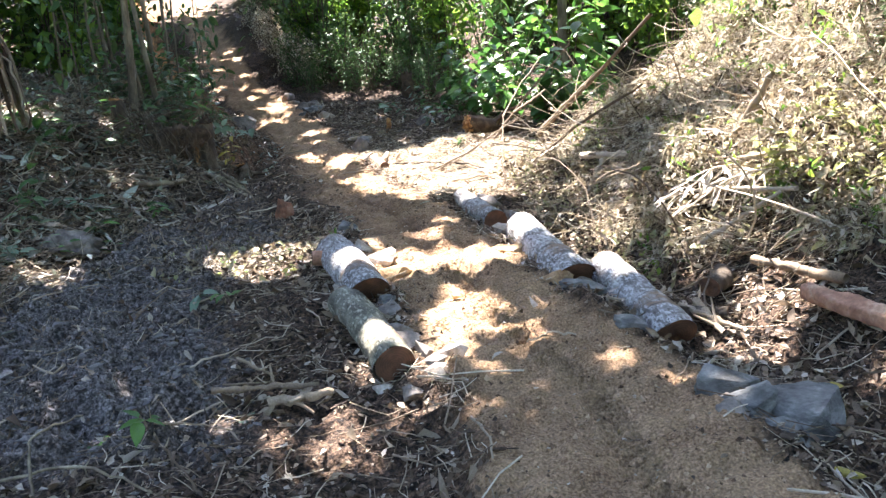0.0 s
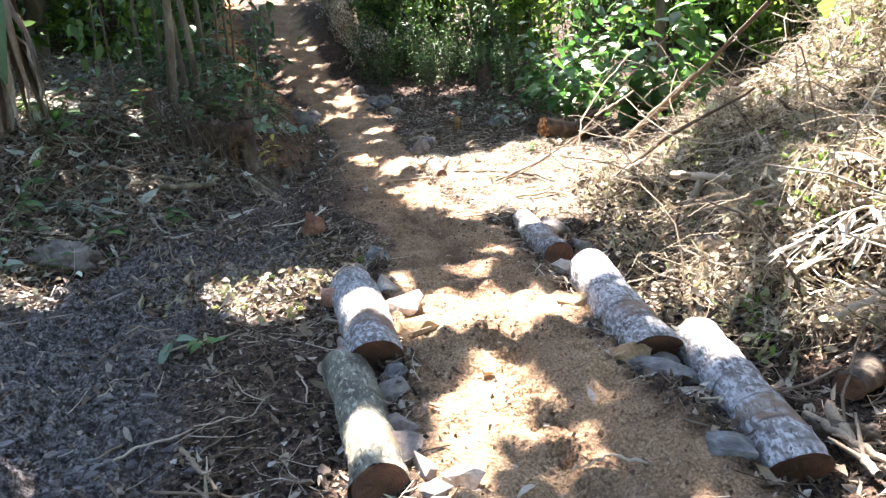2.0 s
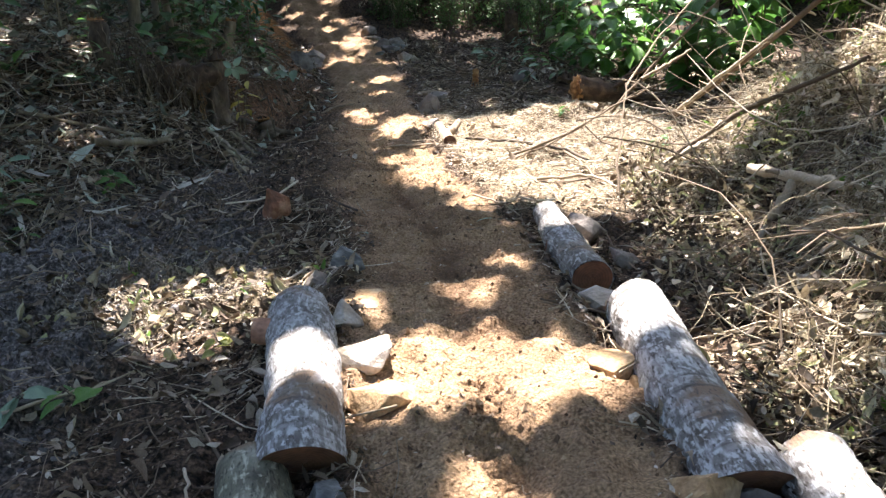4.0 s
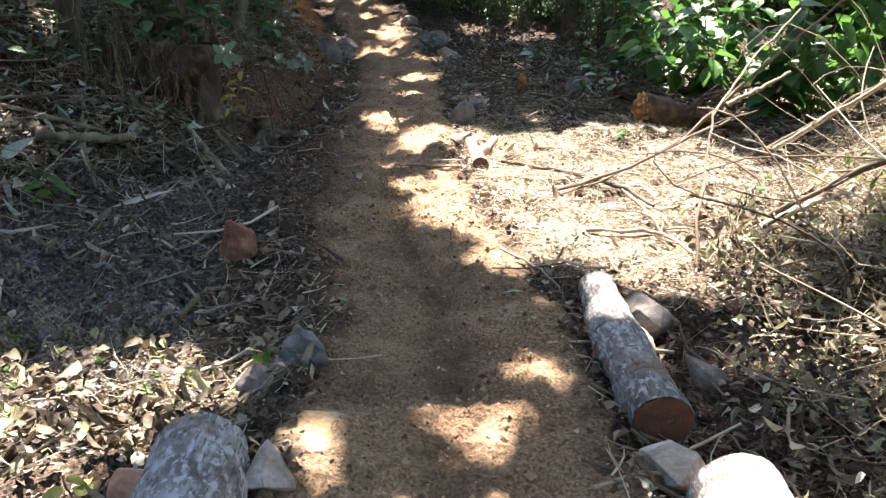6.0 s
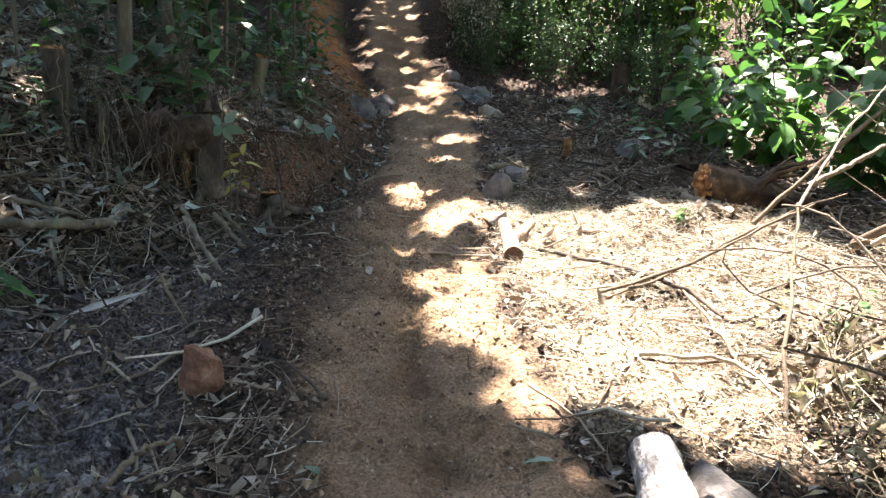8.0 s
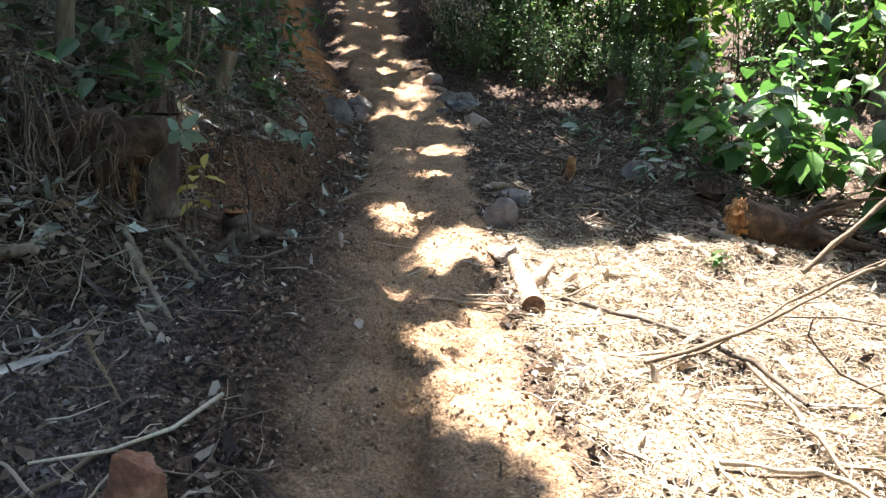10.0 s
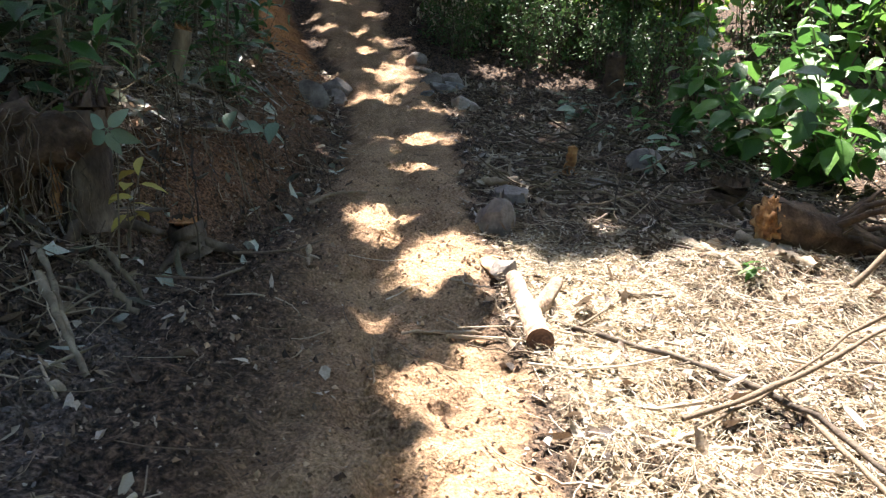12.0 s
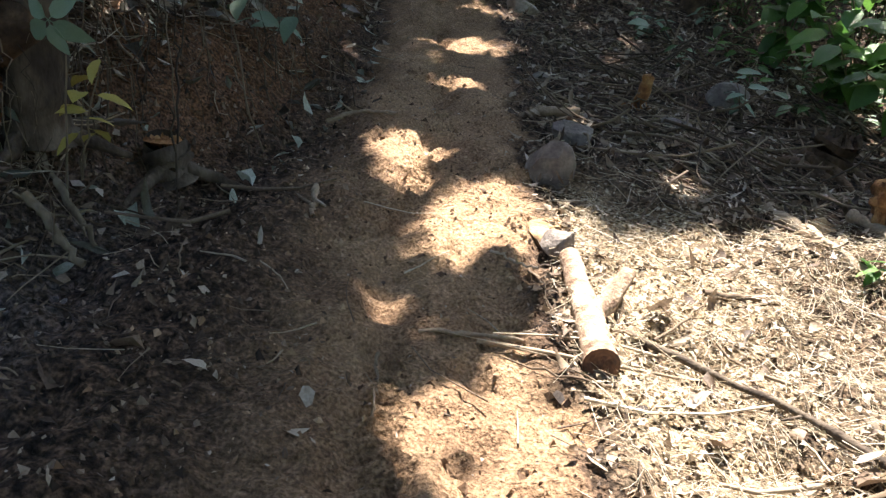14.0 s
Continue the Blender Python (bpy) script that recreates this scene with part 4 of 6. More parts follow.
litter = flat_leaves("leaf_litter", 105000, (-5.6, 4.8, -3.5, 17), lambda x, y: litter_density(x, y) * soft(y, -3.5, .5) * soft(x, -5.6, -4), (.018, .08), DEAD, 21, "brown and grey dead leaves strewn over the soil")
flat_leaves("leaf_crumbs", 42000, (-2.6, 2.6, 1, 12.5), lambda x, y: np.clip(litter_density(x, y) + .14, 0, 1), (.01, .03), DEAD, 22, "crumbled dead leaf bits on the ground", lift=.012, shape=scraps)
flat_leaves("wilted_leaves", 6500, (-6, -1.2, 1.5, 14), lambda x, y: (1 - mud_mask(x, y)) * (1 - .92 * bare_cut(x, y)) * soft(np.interp(y, LY, LX) + .5 - x, 0, .5), (.04, .15), WILTED, 23, "wilted grey-green leaves heaped on the bank", lift=.1)


def straw_bits(name, n, area, keep, length, radius, mat, seed, label, lift=.04, sides=3, rise=.12, category="straw"):
    x, y, rg = scatter(n, *area, keep, seed)
    m, k = len(x), 4
    a = rg.uniform(0, 2 * np.pi, m)
    L = rg.uniform(*length, m)
    s = np.linspace(-.5, .5, k)[None]
    bend = rg.normal(size=m)[:, None] * .25
    px = x[:, None] + L[:, None] * (np.cos(a)[:, None] * s - np.sin(a)[:, None] * bend * s * s)
    py = y[:, None] + L[:, None] * (np.sin(a)[:, None] * s + np.cos(a)[:, None] * bend * s * s)
    pz = ground_z(px, py)
    pz = np.maximum(pz, pz.mean(1, keepdims=True) + rg.normal(size=m)[:, None] * rise * L[:, None] * s) + rg.uniform(.002, lift, m)[:, None]
    r = rg.uniform(*radius, m)[:, None] * np.linspace(1, .55, k)[None]
    v, q = tubes(np.stack([px, py, pz], -1), r, sides)
    return tagged(new(name, mesh_of(name, v, q, mat)), label, category, kind="stuff")


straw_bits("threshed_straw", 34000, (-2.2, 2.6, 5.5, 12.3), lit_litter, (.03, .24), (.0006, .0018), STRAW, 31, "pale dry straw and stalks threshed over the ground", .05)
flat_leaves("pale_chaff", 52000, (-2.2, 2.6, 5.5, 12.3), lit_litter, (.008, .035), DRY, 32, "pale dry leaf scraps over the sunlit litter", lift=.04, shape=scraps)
straw_bits("twig_litter", 32000, (-5.6, 4.8, -3.5, 17), lambda x, y: np.clip(litter_density(x, y) * .8 + .01, 0, 1) * soft(y, -3.5, .5) * soft(x, -5.6, -4), (.05, .35), (.0015, .005), TWIG, 33, "thin broken twigs scattered in the litter", .03, category="twigs")
sticks = straw_bits("stick_litter", 700, (-4, 3.6, .8, 14), lambda x, y: np.clip(litter_density(x, y), 0, 1), (.25, .7), (.004, .011), TWIG, 34, "broken sticks scattered over the forest floor", .04, 5, category="twigs")
straw_bits("root_debris", 260, (-.1, 3.2, 11.4, 15.6), lambda x, y: np.clip(1 - path_mask(x, y), 0, 1) * (fbm(x, y, .8) > -.06), (.3, 1.0), (.004, .012), ROOT, 37, "torn roots and broken branches strewn in the clearing", .08, 6, .35, "twigs")
straw_bits("bank_stalks", 7000, (-5.5, -1.6, 2, 14), lambda x, y: (1 - .85 * bare_cut(x, y)) * soft(np.interp(y, LY, LX) + .35 - .55 * soft(y, 9.5, 10.8) - x, 0, .5), (.15, .6), (.0016, .005), TWIG, 35, "dry stalks and vines strewn over the bank", .1, 3, .5, "twigs")
flat_leaves("bank_leaves", 26000, (-6, -1.4, 1.5, 15), lambda x, y: (1 - .85 * bare_cut(x, y)) * soft(np.interp(y, LY, LX) + .35 - .55 * soft(y, 9.5, 10.8) - x, 0, .5), (.03, .12), DEAD, 36, "dead brown leaves deep on the bank", lift=.09, tilt=.7, shape=scraps)


def bank_strips(x, y):
    return soft(np.interp(y, LY, LX) + .9 - .9 * soft(y, 8, 10) - x, 0, .5) * np.clip(.7 + 1.5 * fbm(x, y, .5), 0, 1) * (1 - .9 * mud_mask(x, y)) * (1 - .92 * bare_cut(x, y))


flat_leaves("dried_blades", 7500, (-6, -1.4, 3, 14), bank_strips, (.12, .45), BLADE, 38, "long grey dried leaf blades strewn over the bank", aspect=.07, lift=.08, tilt=.5, bend=.12)


def left_heap(x, y):
    return np.exp(-(((x + 1.15) / .8) ** 2 + ((y - 6.25) / .55) ** 2) ** 2)


flat_leaves("heap_leaves", 1800, (-2.2, -.2, 5.5, 7), left_heap, (.025, .09), BRUSH, 66, "dry brown leaves heaped beside the path", lift=.07, tilt=.7)
flat_leaves("heap_green_leaves", 70, (-2.2, -.2, 5.5, 7), left_heap, (.03, .09), GREEN, 67, "fresh yellow-green leaf scraps on the dry heap", lift=.1, tilt=.7)


def clods():
    x, y, rg = scatter(62000, -3.4, 2.2, 1, 13, lambda x, y: (1 - path_mask(x, y)) * np.clip(.75 * np.exp(-((abs(x - np.interp(y, CY, CX)) - .6) / .16) ** 2) + .35 * mud_mask(x, y) * (1 - soft(y, 6.6, 7.6)) + .1 + .6 * soft(np.interp(y, CY, CX) - x, .1, .5) * soft(y, 6.8, 7.6), 0, 1), 41)
    n = len(x)
    base = np.array([(1, 0, -.6), (-1, 0, -.6), (0, 1, -.6), (0, -1, -.6), (0, 0, 1)], float)
    tri = np.array([(0, 2, 4), (2, 1, 4), (1, 3, 4), (3, 0, 4)])
    size = rg.uniform(.002, .011, n) * rg.uniform(.5, 1.9, n)
    v = base[None] * size[:, None, None] * rg.uniform(.55, 1.3, (n, 5, 1)) + rg.normal(size=(n, 5, 3)) * size[:, None, None] * .25
    v += np.stack([x, y, ground_z(x, y) + size * .3], 1)[:, None]
    t = (np.arange(n)[:, None, None] * 5 + tri[None]).reshape(-1, 3)
    tagged(new("soil_clods", mesh_of("soil_clods", v.reshape(-1, 3), t, CLOD, False)), "crumbly soil clods along the path and in mud", "soil", kind="stuff")



def mud_clods():
    """Lumpy clods of churned mud, each a blunt faceted lump."""
    x, y, rg = scatter(42000, -3.5, -.4, 2.2, 10.5, lambda x, y: np.clip(mud_mask(x, y) * (.5 + 2 * fbm(x, y, .3)), 0, 1) * (1 - .9 * soft(y, 6.6, 7.6)), 42)
    n = len(x)
    bm = bmesh.new()
    bmesh.ops.create_icosphere(bm, subdivisions=1, radius=1)
    base = np.array([v.co[:] for v in bm.verts])
    tri = np.array([[v.index for v in f.verts] for f in bm.faces])
    bm.free()
    size = np.where(rg.random(n) < .05, rg.uniform(.016, .03, n), rg.uniform(.004, .018, n)) * rg.uniform(.5, 1.5, n)
    v = base[None] * size[:, None, None] * rg.uniform(.6, 1.5, (n, 1, 3)) * (1.1, 1.1, .5) * rg.uniform(.55, 1.35, (n, len(base), 1))
    v += np.stack([x, y, ground_z(x, y) + size * .2], 1)[:, None]
    t = (np.arange(n)[:, None, None] * len(base) + tri[None]).reshape(-1, 3)
    tagged(new("mud_clods", mesh_of("mud_clods", v.reshape(-1, 3), t, MUD, False)), "lumpy clods of churned dark mud", "soil", kind="stuff")


clods()
mud_clods()


def crumbs():
    """Dry crumbs of soil on the trodden path."""
    x, y, rg = scatter(30000, -2.2, 2.0, 1, 13, lambda x, y: path_mask(x, y) * np.clip(.35 + 1.5 * fbm(x, y, .4), .05, 1), 43)
    n = len(x)
    base = np.array([(1, 0, 0), (-.5, .87, 0), (-.5, -.87, 0), (0, 0, 1)], float)
    tri = np.array([(0, 1, 3), (1, 2, 3), (2, 0, 3)])
    size = rg.uniform(.002, .009, n) * rg.uniform(.5, 1.6, n)
    v = base[None] * size[:, None, None] * rg.uniform(.6, 1.4, (n, 4, 1)) * (1, 1, .6) + rg.normal(size=(n, 4, 3)) * size[:, None, None] * .25
    v += np.stack([x, y, ground_z(x, y)], 1)[:, None]
    t = (np.arange(n)[:, None, None] * 4 + tri[None]).reshape(-1, 3)
    tagged(new("path_crumbs", mesh_of("path_crumbs", v.reshape(-1, 3), t, CRUMB, False)), "sandy soil crumbs on the trodden path", "soil", kind="stuff")


crumbs()


def path_clods():
    """Blunt sandy clods kicked up in patches on the path."""
    x, y, rg = scatter(52000, -2.2, 2.0, 1, 13, lambda x, y: path_mask(x, y) * np.clip(.22 + 2.4 * fbm(x + 20, y, .3), .06, 1), 44)
    n = len(x)
    base = np.array([(1, 0, -.6), (-1, 0, -.6), (0, 1, -.6), (0, -1, -.6), (0, 0, 1)], float)
    tri = np.array([(0, 2, 4), (2, 1, 4), (1, 3, 4), (3, 0, 4)])
    size = rg.uniform(.004, .013, n) * rg.uniform(.5, 1.7, n)
    v = base[None] * size[:, None, None] * rg.uniform(.6, 1.3, (n, 5, 1)) * (1, 1, .7) + rg.normal(size=(n, 5, 3)) * size[:, None, None] * .2
    v += np.stack([x, y, ground_z(x, y) + size * .2], 1)[:, None]
    t = (np.arange(n)[:, None, None] * 5 + tri[None]).reshape(-1, 3)
    tagged(new("path_clods", mesh_of("path_clods", v.reshape(-1, 3), t, CRUMB, False)), "blunt sandy clods kicked up on the path", "soil", kind="stuff")


path_clods()

# single large dead leaves near the walk
BIG_DEAD = [mesh_of("dead_leaf", *leaves([(0, -.5, 0)], [(0, 1, 0)], [(0, 0, 1)], 1, w, b, f), DEAD_ONE) for w, b, f in ((.42, .5, .45), (.36, -.45, .5), (.5, .6, -.4), (.3, .3, .8))]
for i, me in enumerate(BIG_DEAD):
    for w in me.vertices:
        w.co += noise.noise_vector(w.co * 3 + Vector((i * 7, 0, 0))) * .11
x, y, rg = scatter(700, -2.4, 2.4, 1.4, 10.5, litter_density, 51)
for i in range(min(260, len(x))):
    s = rg.uniform(.07, .14)
    ob = child("leaf", BIG_DEAD[i % 4], litter)
    ob.matrix_basis = pose(x[i], y[i], float(ground_z(x[i], y[i])) + .025, rg.normal() * 22, rg.normal() * 22, rg.uniform(0, 360)) @ Matrix.Scale(s, 4)



LEAF_MESH = {}


def leaf_mesh(mat, width=.5, bend=.25, fold=.2):
    """One broad leaf, a metre long, with a short stalk, a folded midrib and a drooping tip."""
    key = (mat.name, width, bend)
    if key not in LEAF_MESH:
        k, rows = 9, 5
        s = np.linspace(0, 1, k)
        w = width * .5 * np.sin(np.pi * s ** .8) ** .8 * (1 - .25 * s)
        v, q = [], []
        for i in range(k):
            for j in range(rows):
                e = j / (rows - 1) * 2 - 1
                v.append((w[i] * e, .1 + .9 * s[i], -bend * s[i] ** 2 + fold * abs(e) * w[i] + .012 * math.sin(i * 2.2) * abs(e)))
        for i in range(k - 1):
            for j in range(rows - 1):
                a = i * rows + j
                q.append((a, a + 1, a + rows + 1, a + rows))
        o = len(v)
        v += [(-.012, 0, 0), (.012, 0, 0), (.012, .11, 0), (-.012, .11, 0)]
        q.append((o, o + 1, o + 2, o + 3))
        LEAF_MESH[key] = mesh_of("leaf", v, q, mat)
    return LEAF_MESH[key]


# ---- single finds in the litter ----
def husk(x, y, length, width, mat, label, seed, rz, name="seed_husk", category="husk"):
    """A dry boat-shaped husk lying on the ground."""
    n, k = 10, 12
    s = np.linspace(0, 1, k)
    w = width * np.sin(np.pi * s) ** .6 * .5 + .002
    v, q = [], []
    for i in range(k):
        for j in range(n):
            a = 2 * math.pi * j / n
            v.append((w[i] * math.cos(a), (s[i] - .5) * length, w[i] * .7 * math.sin(a) + .25 * length * (s[i] - .5) ** 2))
    for i in range(k - 1):
        for j in range(n):
            q.append((i * n + j, i * n + (j + 1) % n, (i + 1) * n + (j + 1) % n, (i + 1) * n + j))
    ob = new(name, mesh_of(name, v, q, mat))
    ob.matrix_world = pose(x, y, float(ground_z(x, y)) + width * .3, 0, 0, rz)
    return tagged(ob, label, category)


husk(1.68, 1.96, .16, .045, YELLOW, "dry yellow-brown husk lying on the soil", 1, 40)
husk(-.86, 3.26, .18, .045, GREY_GREEN, "olive green pod lying among twigs", 2, -35)
husk(.62, 9.1, .07, .05, YELLOW, "small yellow-brown husk in the straw", 3, 10)
ob = new("earth_clump", lump("earth_clump", .5, .36, .26, ROCK_DARK, 21, .6, 7))
ob.matrix_world = pose(-3.0, 7.05, float(h(-3.0, 7.05)) + .06)
tagged(ob, "reddish earth clump with roots at the bank's foot", "soil")
for x, y, s, rz, m in ((-1.1, 3.02, .14, 20, "w"), (-1.02, 2.95, .1, 80, "w"), (2.3, 3.9, .1, 30, "w"), (.63, 11.4, .1, 60, "w"), (.5, 7.25, .12, 100, "g"), (-.95, 7.2, .12, 10, "g"), (-.28, 7.0, .1, 50, "g"), (-1.0, 9.1, .1, 70, "w"), (.56, 3.3, .1, 130, "d"), (1.9, 3.0, .14, 20, "d"), (2.05, 3.1, .16, 80, "d"), (1.85, 3.2, .13, 140, "w"), (2.1, 2.8, .12, 10, "w"), (1.75, 3.15, .1, 60, "w")):
    me = leaf_mesh({"w": DRY_ONE, "g": GREY_GREEN, "d": DEAD_ONE}[m], .48)
    ob = new("fallen_leaf", me)
    ob.matrix_world = pose(x, y, float(ground_z(x, y)) + .025, 8, 12, rz) @ Matrix.Scale(s, 4)
    tagged(ob, {"w": "pale dry curled leaf lying on the ground", "g": "grey-green fallen leaf lying on the ground", "d": "brown dead leaf lying on the ground"}[m], "leaf", "fallen leaves")


# single sticks lying nearest the walk
STICK_KINDS = []
for i in range(7):
    ln = smooth_line([(0, -.5, 0), (.06 * (i % 3 - 1), 0, .02), (0, .5, 0)], 9, .012, 600 + i)
    sv, sq = tubes([ln], [np.linspace(.016, .009, 9)], 6)
    STICK_KINDS.append(mesh_of("stick", sv, sq, STICK))
x, y, rg = scatter(1300, -2.6, 2.5, 1.2, 12, litter_density, 57)
for i in range(min(240, len(x))):
    a, s = rg.uniform(0, 360), rg.uniform(.18, .5)
    dx, dy = -math.sin(radians(a)) * s * .45, math.cos(radians(a)) * s * .45
    z0, z1 = float(ground_z(x[i] - dx, y[i] - dy)), float(ground_z(x[i] + dx, y[i] + dy))
    child("stick", STICK_KINDS[i % 7], sticks, pose(x[i], y[i], max((z0 + z1) / 2, float(ground_z(x[i], y[i]))) + .012, math.degrees(math.atan2(z1 - z0, s * .9)), 0, a) @ Matrix.Scale(s, 4))


# ---- plants ----
def plant(x, y, stems, leaf_count, leaf_len, mat, label, seed, name="seedling", category="plant", group="green seedlings", spread=.12, z=None, width=.5, start=.3, droop=25, stem_r=.005):
    """Stems from one base with single broad leaves; stems: list of heights."""
    rg = np.random.default_rng(seed)
    ob = thing(name, x, y, float(ground_z(x, y)) - .01 if z is None else z, label, category, group)
    me = leaf_mesh(mat, width)
    per = max(1, leaf_count // len(stems))
    for hgt in stems:
        a = rg.uniform(0, 6.28)
        tip = np.array((math.cos(a) * spread * rg.uniform(.3, 1), math.sin(a) * spread * rg.uniform(.3, 1), hgt))
        line = smooth_line([(0, 0, 0), tip * (.4, .4, .55), tip], 9, .004, seed)
        v, q = tubes([line], [np.linspace(stem_r, stem_r * .4, 9)], 6)
        stalk = child("stem", mesh_of("stem", v, q, BARK_STEM), ob)
        for i in range(per):
            f = start + (1 - start) * (i + 1) / per
            c = [float(np.interp(f, np.linspace(0, 1, 9), line[:, j])) for j in range(3)]
            s = leaf_len * rg.uniform(.65, 1.2)
            child("leaf", me, stalk, pose(*c, rg.uniform(-droop, 25), rg.uniform(-25, 25), i * 137.5 + rg.uniform(-25, 25)) @ Matrix.Scale(s, 4))
    return ob


plant(-2.42, 8.2, [.2, .14], 9, .17, GREEN_ONE, "bright green seedling in dark mud", 1, spread=.06)
fan = plant(-1.9, 9.8, [.66], 1, .12, GREY_GREEN, "grey-green broad-leaved sapling against the bank", 2, z=.08, spread=.05, start=.85)
for turn, size in ((-65, .13), (40, .13), (115, .15), (-130, .15), (165, .14)):
    child("leaf", leaf_mesh(GREY_GREEN, .5), fan, pose(0, -.06, .62, 78, turn, 0) @ Matrix.Scale(size, 4))
plant(-1.88, 9.86, [.45, .3], 10, .15, YELLOW, "yellowing sapling leaves beside the broken stump", 3, z=.1, spread=.12)
plant(-1.2, 5.15, [.1, .08, .1], 8, .17, GREEN_ONE, "low green broad-leaved sprout in mud", 4, spread=.15)
plant(-1.42, 5.1, [.07, .06], 6, .17, GREY_GREEN, "grey-green wilting sprout in mud", 5, spread=.12)
plant(-1.5, 3.1, [.08, .06], 6, .13, GREEN_ONE, "small green sprout among twigs", 6, spread=.1)
plant(-1.2, 3.0, [.07], 5, .13, GREEN_ONE, "small green sprout among twigs", 7)
plant(-.75, 5.6, [.1, .12, .08], 9, .09, LIME, "pale yellow-green sprout in sunlit straw", 8, spread=.15)
plant(1.22, 10.75, [.12, .1], 8, .1, GREEN_ONE, "fresh yellow-green sprout in the straw", 9)
plant(1.93, 2.6, [.08], 4, .14, YELLOW, "yellowish leaf sprout beside grey rocks", 10)
plant(2.75, 4.75, [.6, .5, .7, .4, .55, .3], 66, .11, LIME, "yellow-green leafy regrowth on the brush heap", 31, "regrowth_plant", group="", spread=.4)
plant(3.35, 4.5, [.7, .5, .8, .6, .4, .55, .7], 90, .09, LIME, "yellow-green leafy regrowth on the brush heap", 34, "regrowth_plant", group="", spread=.5)
plant(3.1, 4.0, [.4, .5, .3, .45, .35], 60, .09, LIME, "yellow-green leafy regrowth on the brush heap", 35, "regrowth_plant", group="", spread=.4)
plant(2.6, 5.6, [.5, .4, .6, .3], 40, .1, LIME, "yellow-green leafy regrowth on the brush heap", 32, "regrowth_plant", group="", spread=.35)
plant(2.3, 7.6, [.4, .5, .35], 24, .11, LIME, "yellow-green leafy regrowth on the brush heap", 33, "regrowth_plant", group="", spread=.3)
for i in range(13):
    rgp = np.random.default_rng(900 + i)
    plant(rgp.uniform(-4.7, -2.9), rgp.uniform(6.6, 10.4), list(rgp.uniform(.1, .28, 3)), 9, rgp.uniform(.12, .2), (GREEN_ONE, DARK_ONE, GREY_GREEN)[i % 3], "low green seedling among dead leaves on the bank" if i % 3 < 2 else "grey-green seedling among dead leaves on the bank", 900 + i, spread=.2)
plant(-2.75, 7.3, [.15, .12], 8, .16, GREEN_ONE, "green sprout at the foot of the bank", 11)
plant(-3.4, 6.6, [.15, .2, .15], 12, .2, GREY_GREEN, "grey-green low plant on the bank", 12, spread=.2)
plant(-3.2, 7.8, [.15, .2, .15], 12, .18, GREY_GREEN, "grey-green low plant on the bank", 13, spread=.2)
plant(1.75, 8.55, [.35], 6, .12, GREEN_ONE, "bright green shoot in dry brush", 14)
plant(-2.05, 11.9, [.3, .25], 10, .2, GREY_GREEN, "broad-leaved plant hanging over the cut bank", 15, spread=.25)
plant(-2.3, 12.5, [.3, .4], 12, .18, GREEN_ONE, "green plant on top of the cut bank", 16, spread=.25)
plant(.35, 15.6, [.25, .2], 8, .28, GREY_GREEN, "pale broad leaves low in the clearing", 17, spread=.3)
rgp = np.random.default_rng(77)
for i in range(48):
    yy = rgp.uniform(3.5, 15)
    xx = np.interp(yy, LY, LX) - rgp.uniform(.5, 2.2)
    plant(xx, yy, list(rgp.uniform(.15, .5, 3)), 12, rgp.uniform(.12, .22), [DARK_ONE, GREEN_ONE, GREEN_ONE][i % 3], "leafy undergrowth plant on the shaded bank", 200 + i, "undergrowth_plant", group="undergrowth on the bank", spread=.3)

for i in range(22):
    yy = rgp.uniform(10.2, 15.5)
    xx = np.interp(yy, LY, LX) - rgp.uniform(.5, 1.7)
    plant(xx, yy, list(rgp.uniform(.4, 1.1, 4)), 22, rgp.uniform(.12, .24), [DARK_ONE, DARK_ONE, GREEN_ONE][i % 3], "tall leafy undergrowth plant on the shaded bank", 260 + i, "undergrowth_plant", group="undergrowth on the bank", spread=.35)
for i in range(12):
    plant(rgp.uniform(.1, 2.0), rgp.uniform(13.2, 16.5), list(rgp.uniform(.12, .4, 3)), 12, rgp.uniform(.1, .2), [DARK_ONE, GREY_GREEN, GREEN_ONE][i % 3], "low leafy plant in the shaded clearing", 290 + i, spread=.25)


def big_leaf_shrub(x, y, heights, count, size, label, seed, spread=.7):
    return plant(x, y, heights, count, size, GREEN_ONE, label, seed, "broad_leaf_shrub", "shrub", "broad-leaved shrubs", spread, None, .66, .12, 45, .012)


big_leaf_shrub(2.5, 13.6, [1.5, 1.3, .7, 1.6, 1.0, .5, 1.2, .9, .6, .8], 210, .27, "large-leaved green shrub in full sun", 301, .95)
big_leaf_shrub(3.4, 13.0, [1.6, 1.1, 1.8, .8, .6], 120, .28, "large-leaved green shrub in full sun", 302, .8)
big_leaf_shrub(1.6, 15.4, [1.3, 1.1, .9, 1.5, .7], 75, .3, "broad-leaved dark green shrub by the thicket", 303, .7)
big_leaf_shrub(3.0, 15.5, [2.2, 1.9, 2.4, 1.7], 80, .32, "tall broad-leaved green shrub", 304, .9)
big_leaf_shrub(2.0, 14.4, [.9, .7, 1.0, .5, .8, .6], 90, .3, "broad-leaved green shrub in half shade", 306, .8)
big_leaf_shrub(2.9, 12.4, [.9, .6, .7, 1.1], 60, .34, "large-leaved green shrub in full sun", 307, .6)
big_leaf_shrub(4.2, 13.9, [1.9, 1.6, 1.2, 2.2], 80, .38, "large-leaved green shrub in full sun", 308, .9)
big_leaf_shrub(-3.3, 12.3, [1.4, 1.1, .8], 36, .3, "broad-leaved shrub between thin trunks", 305, .5)


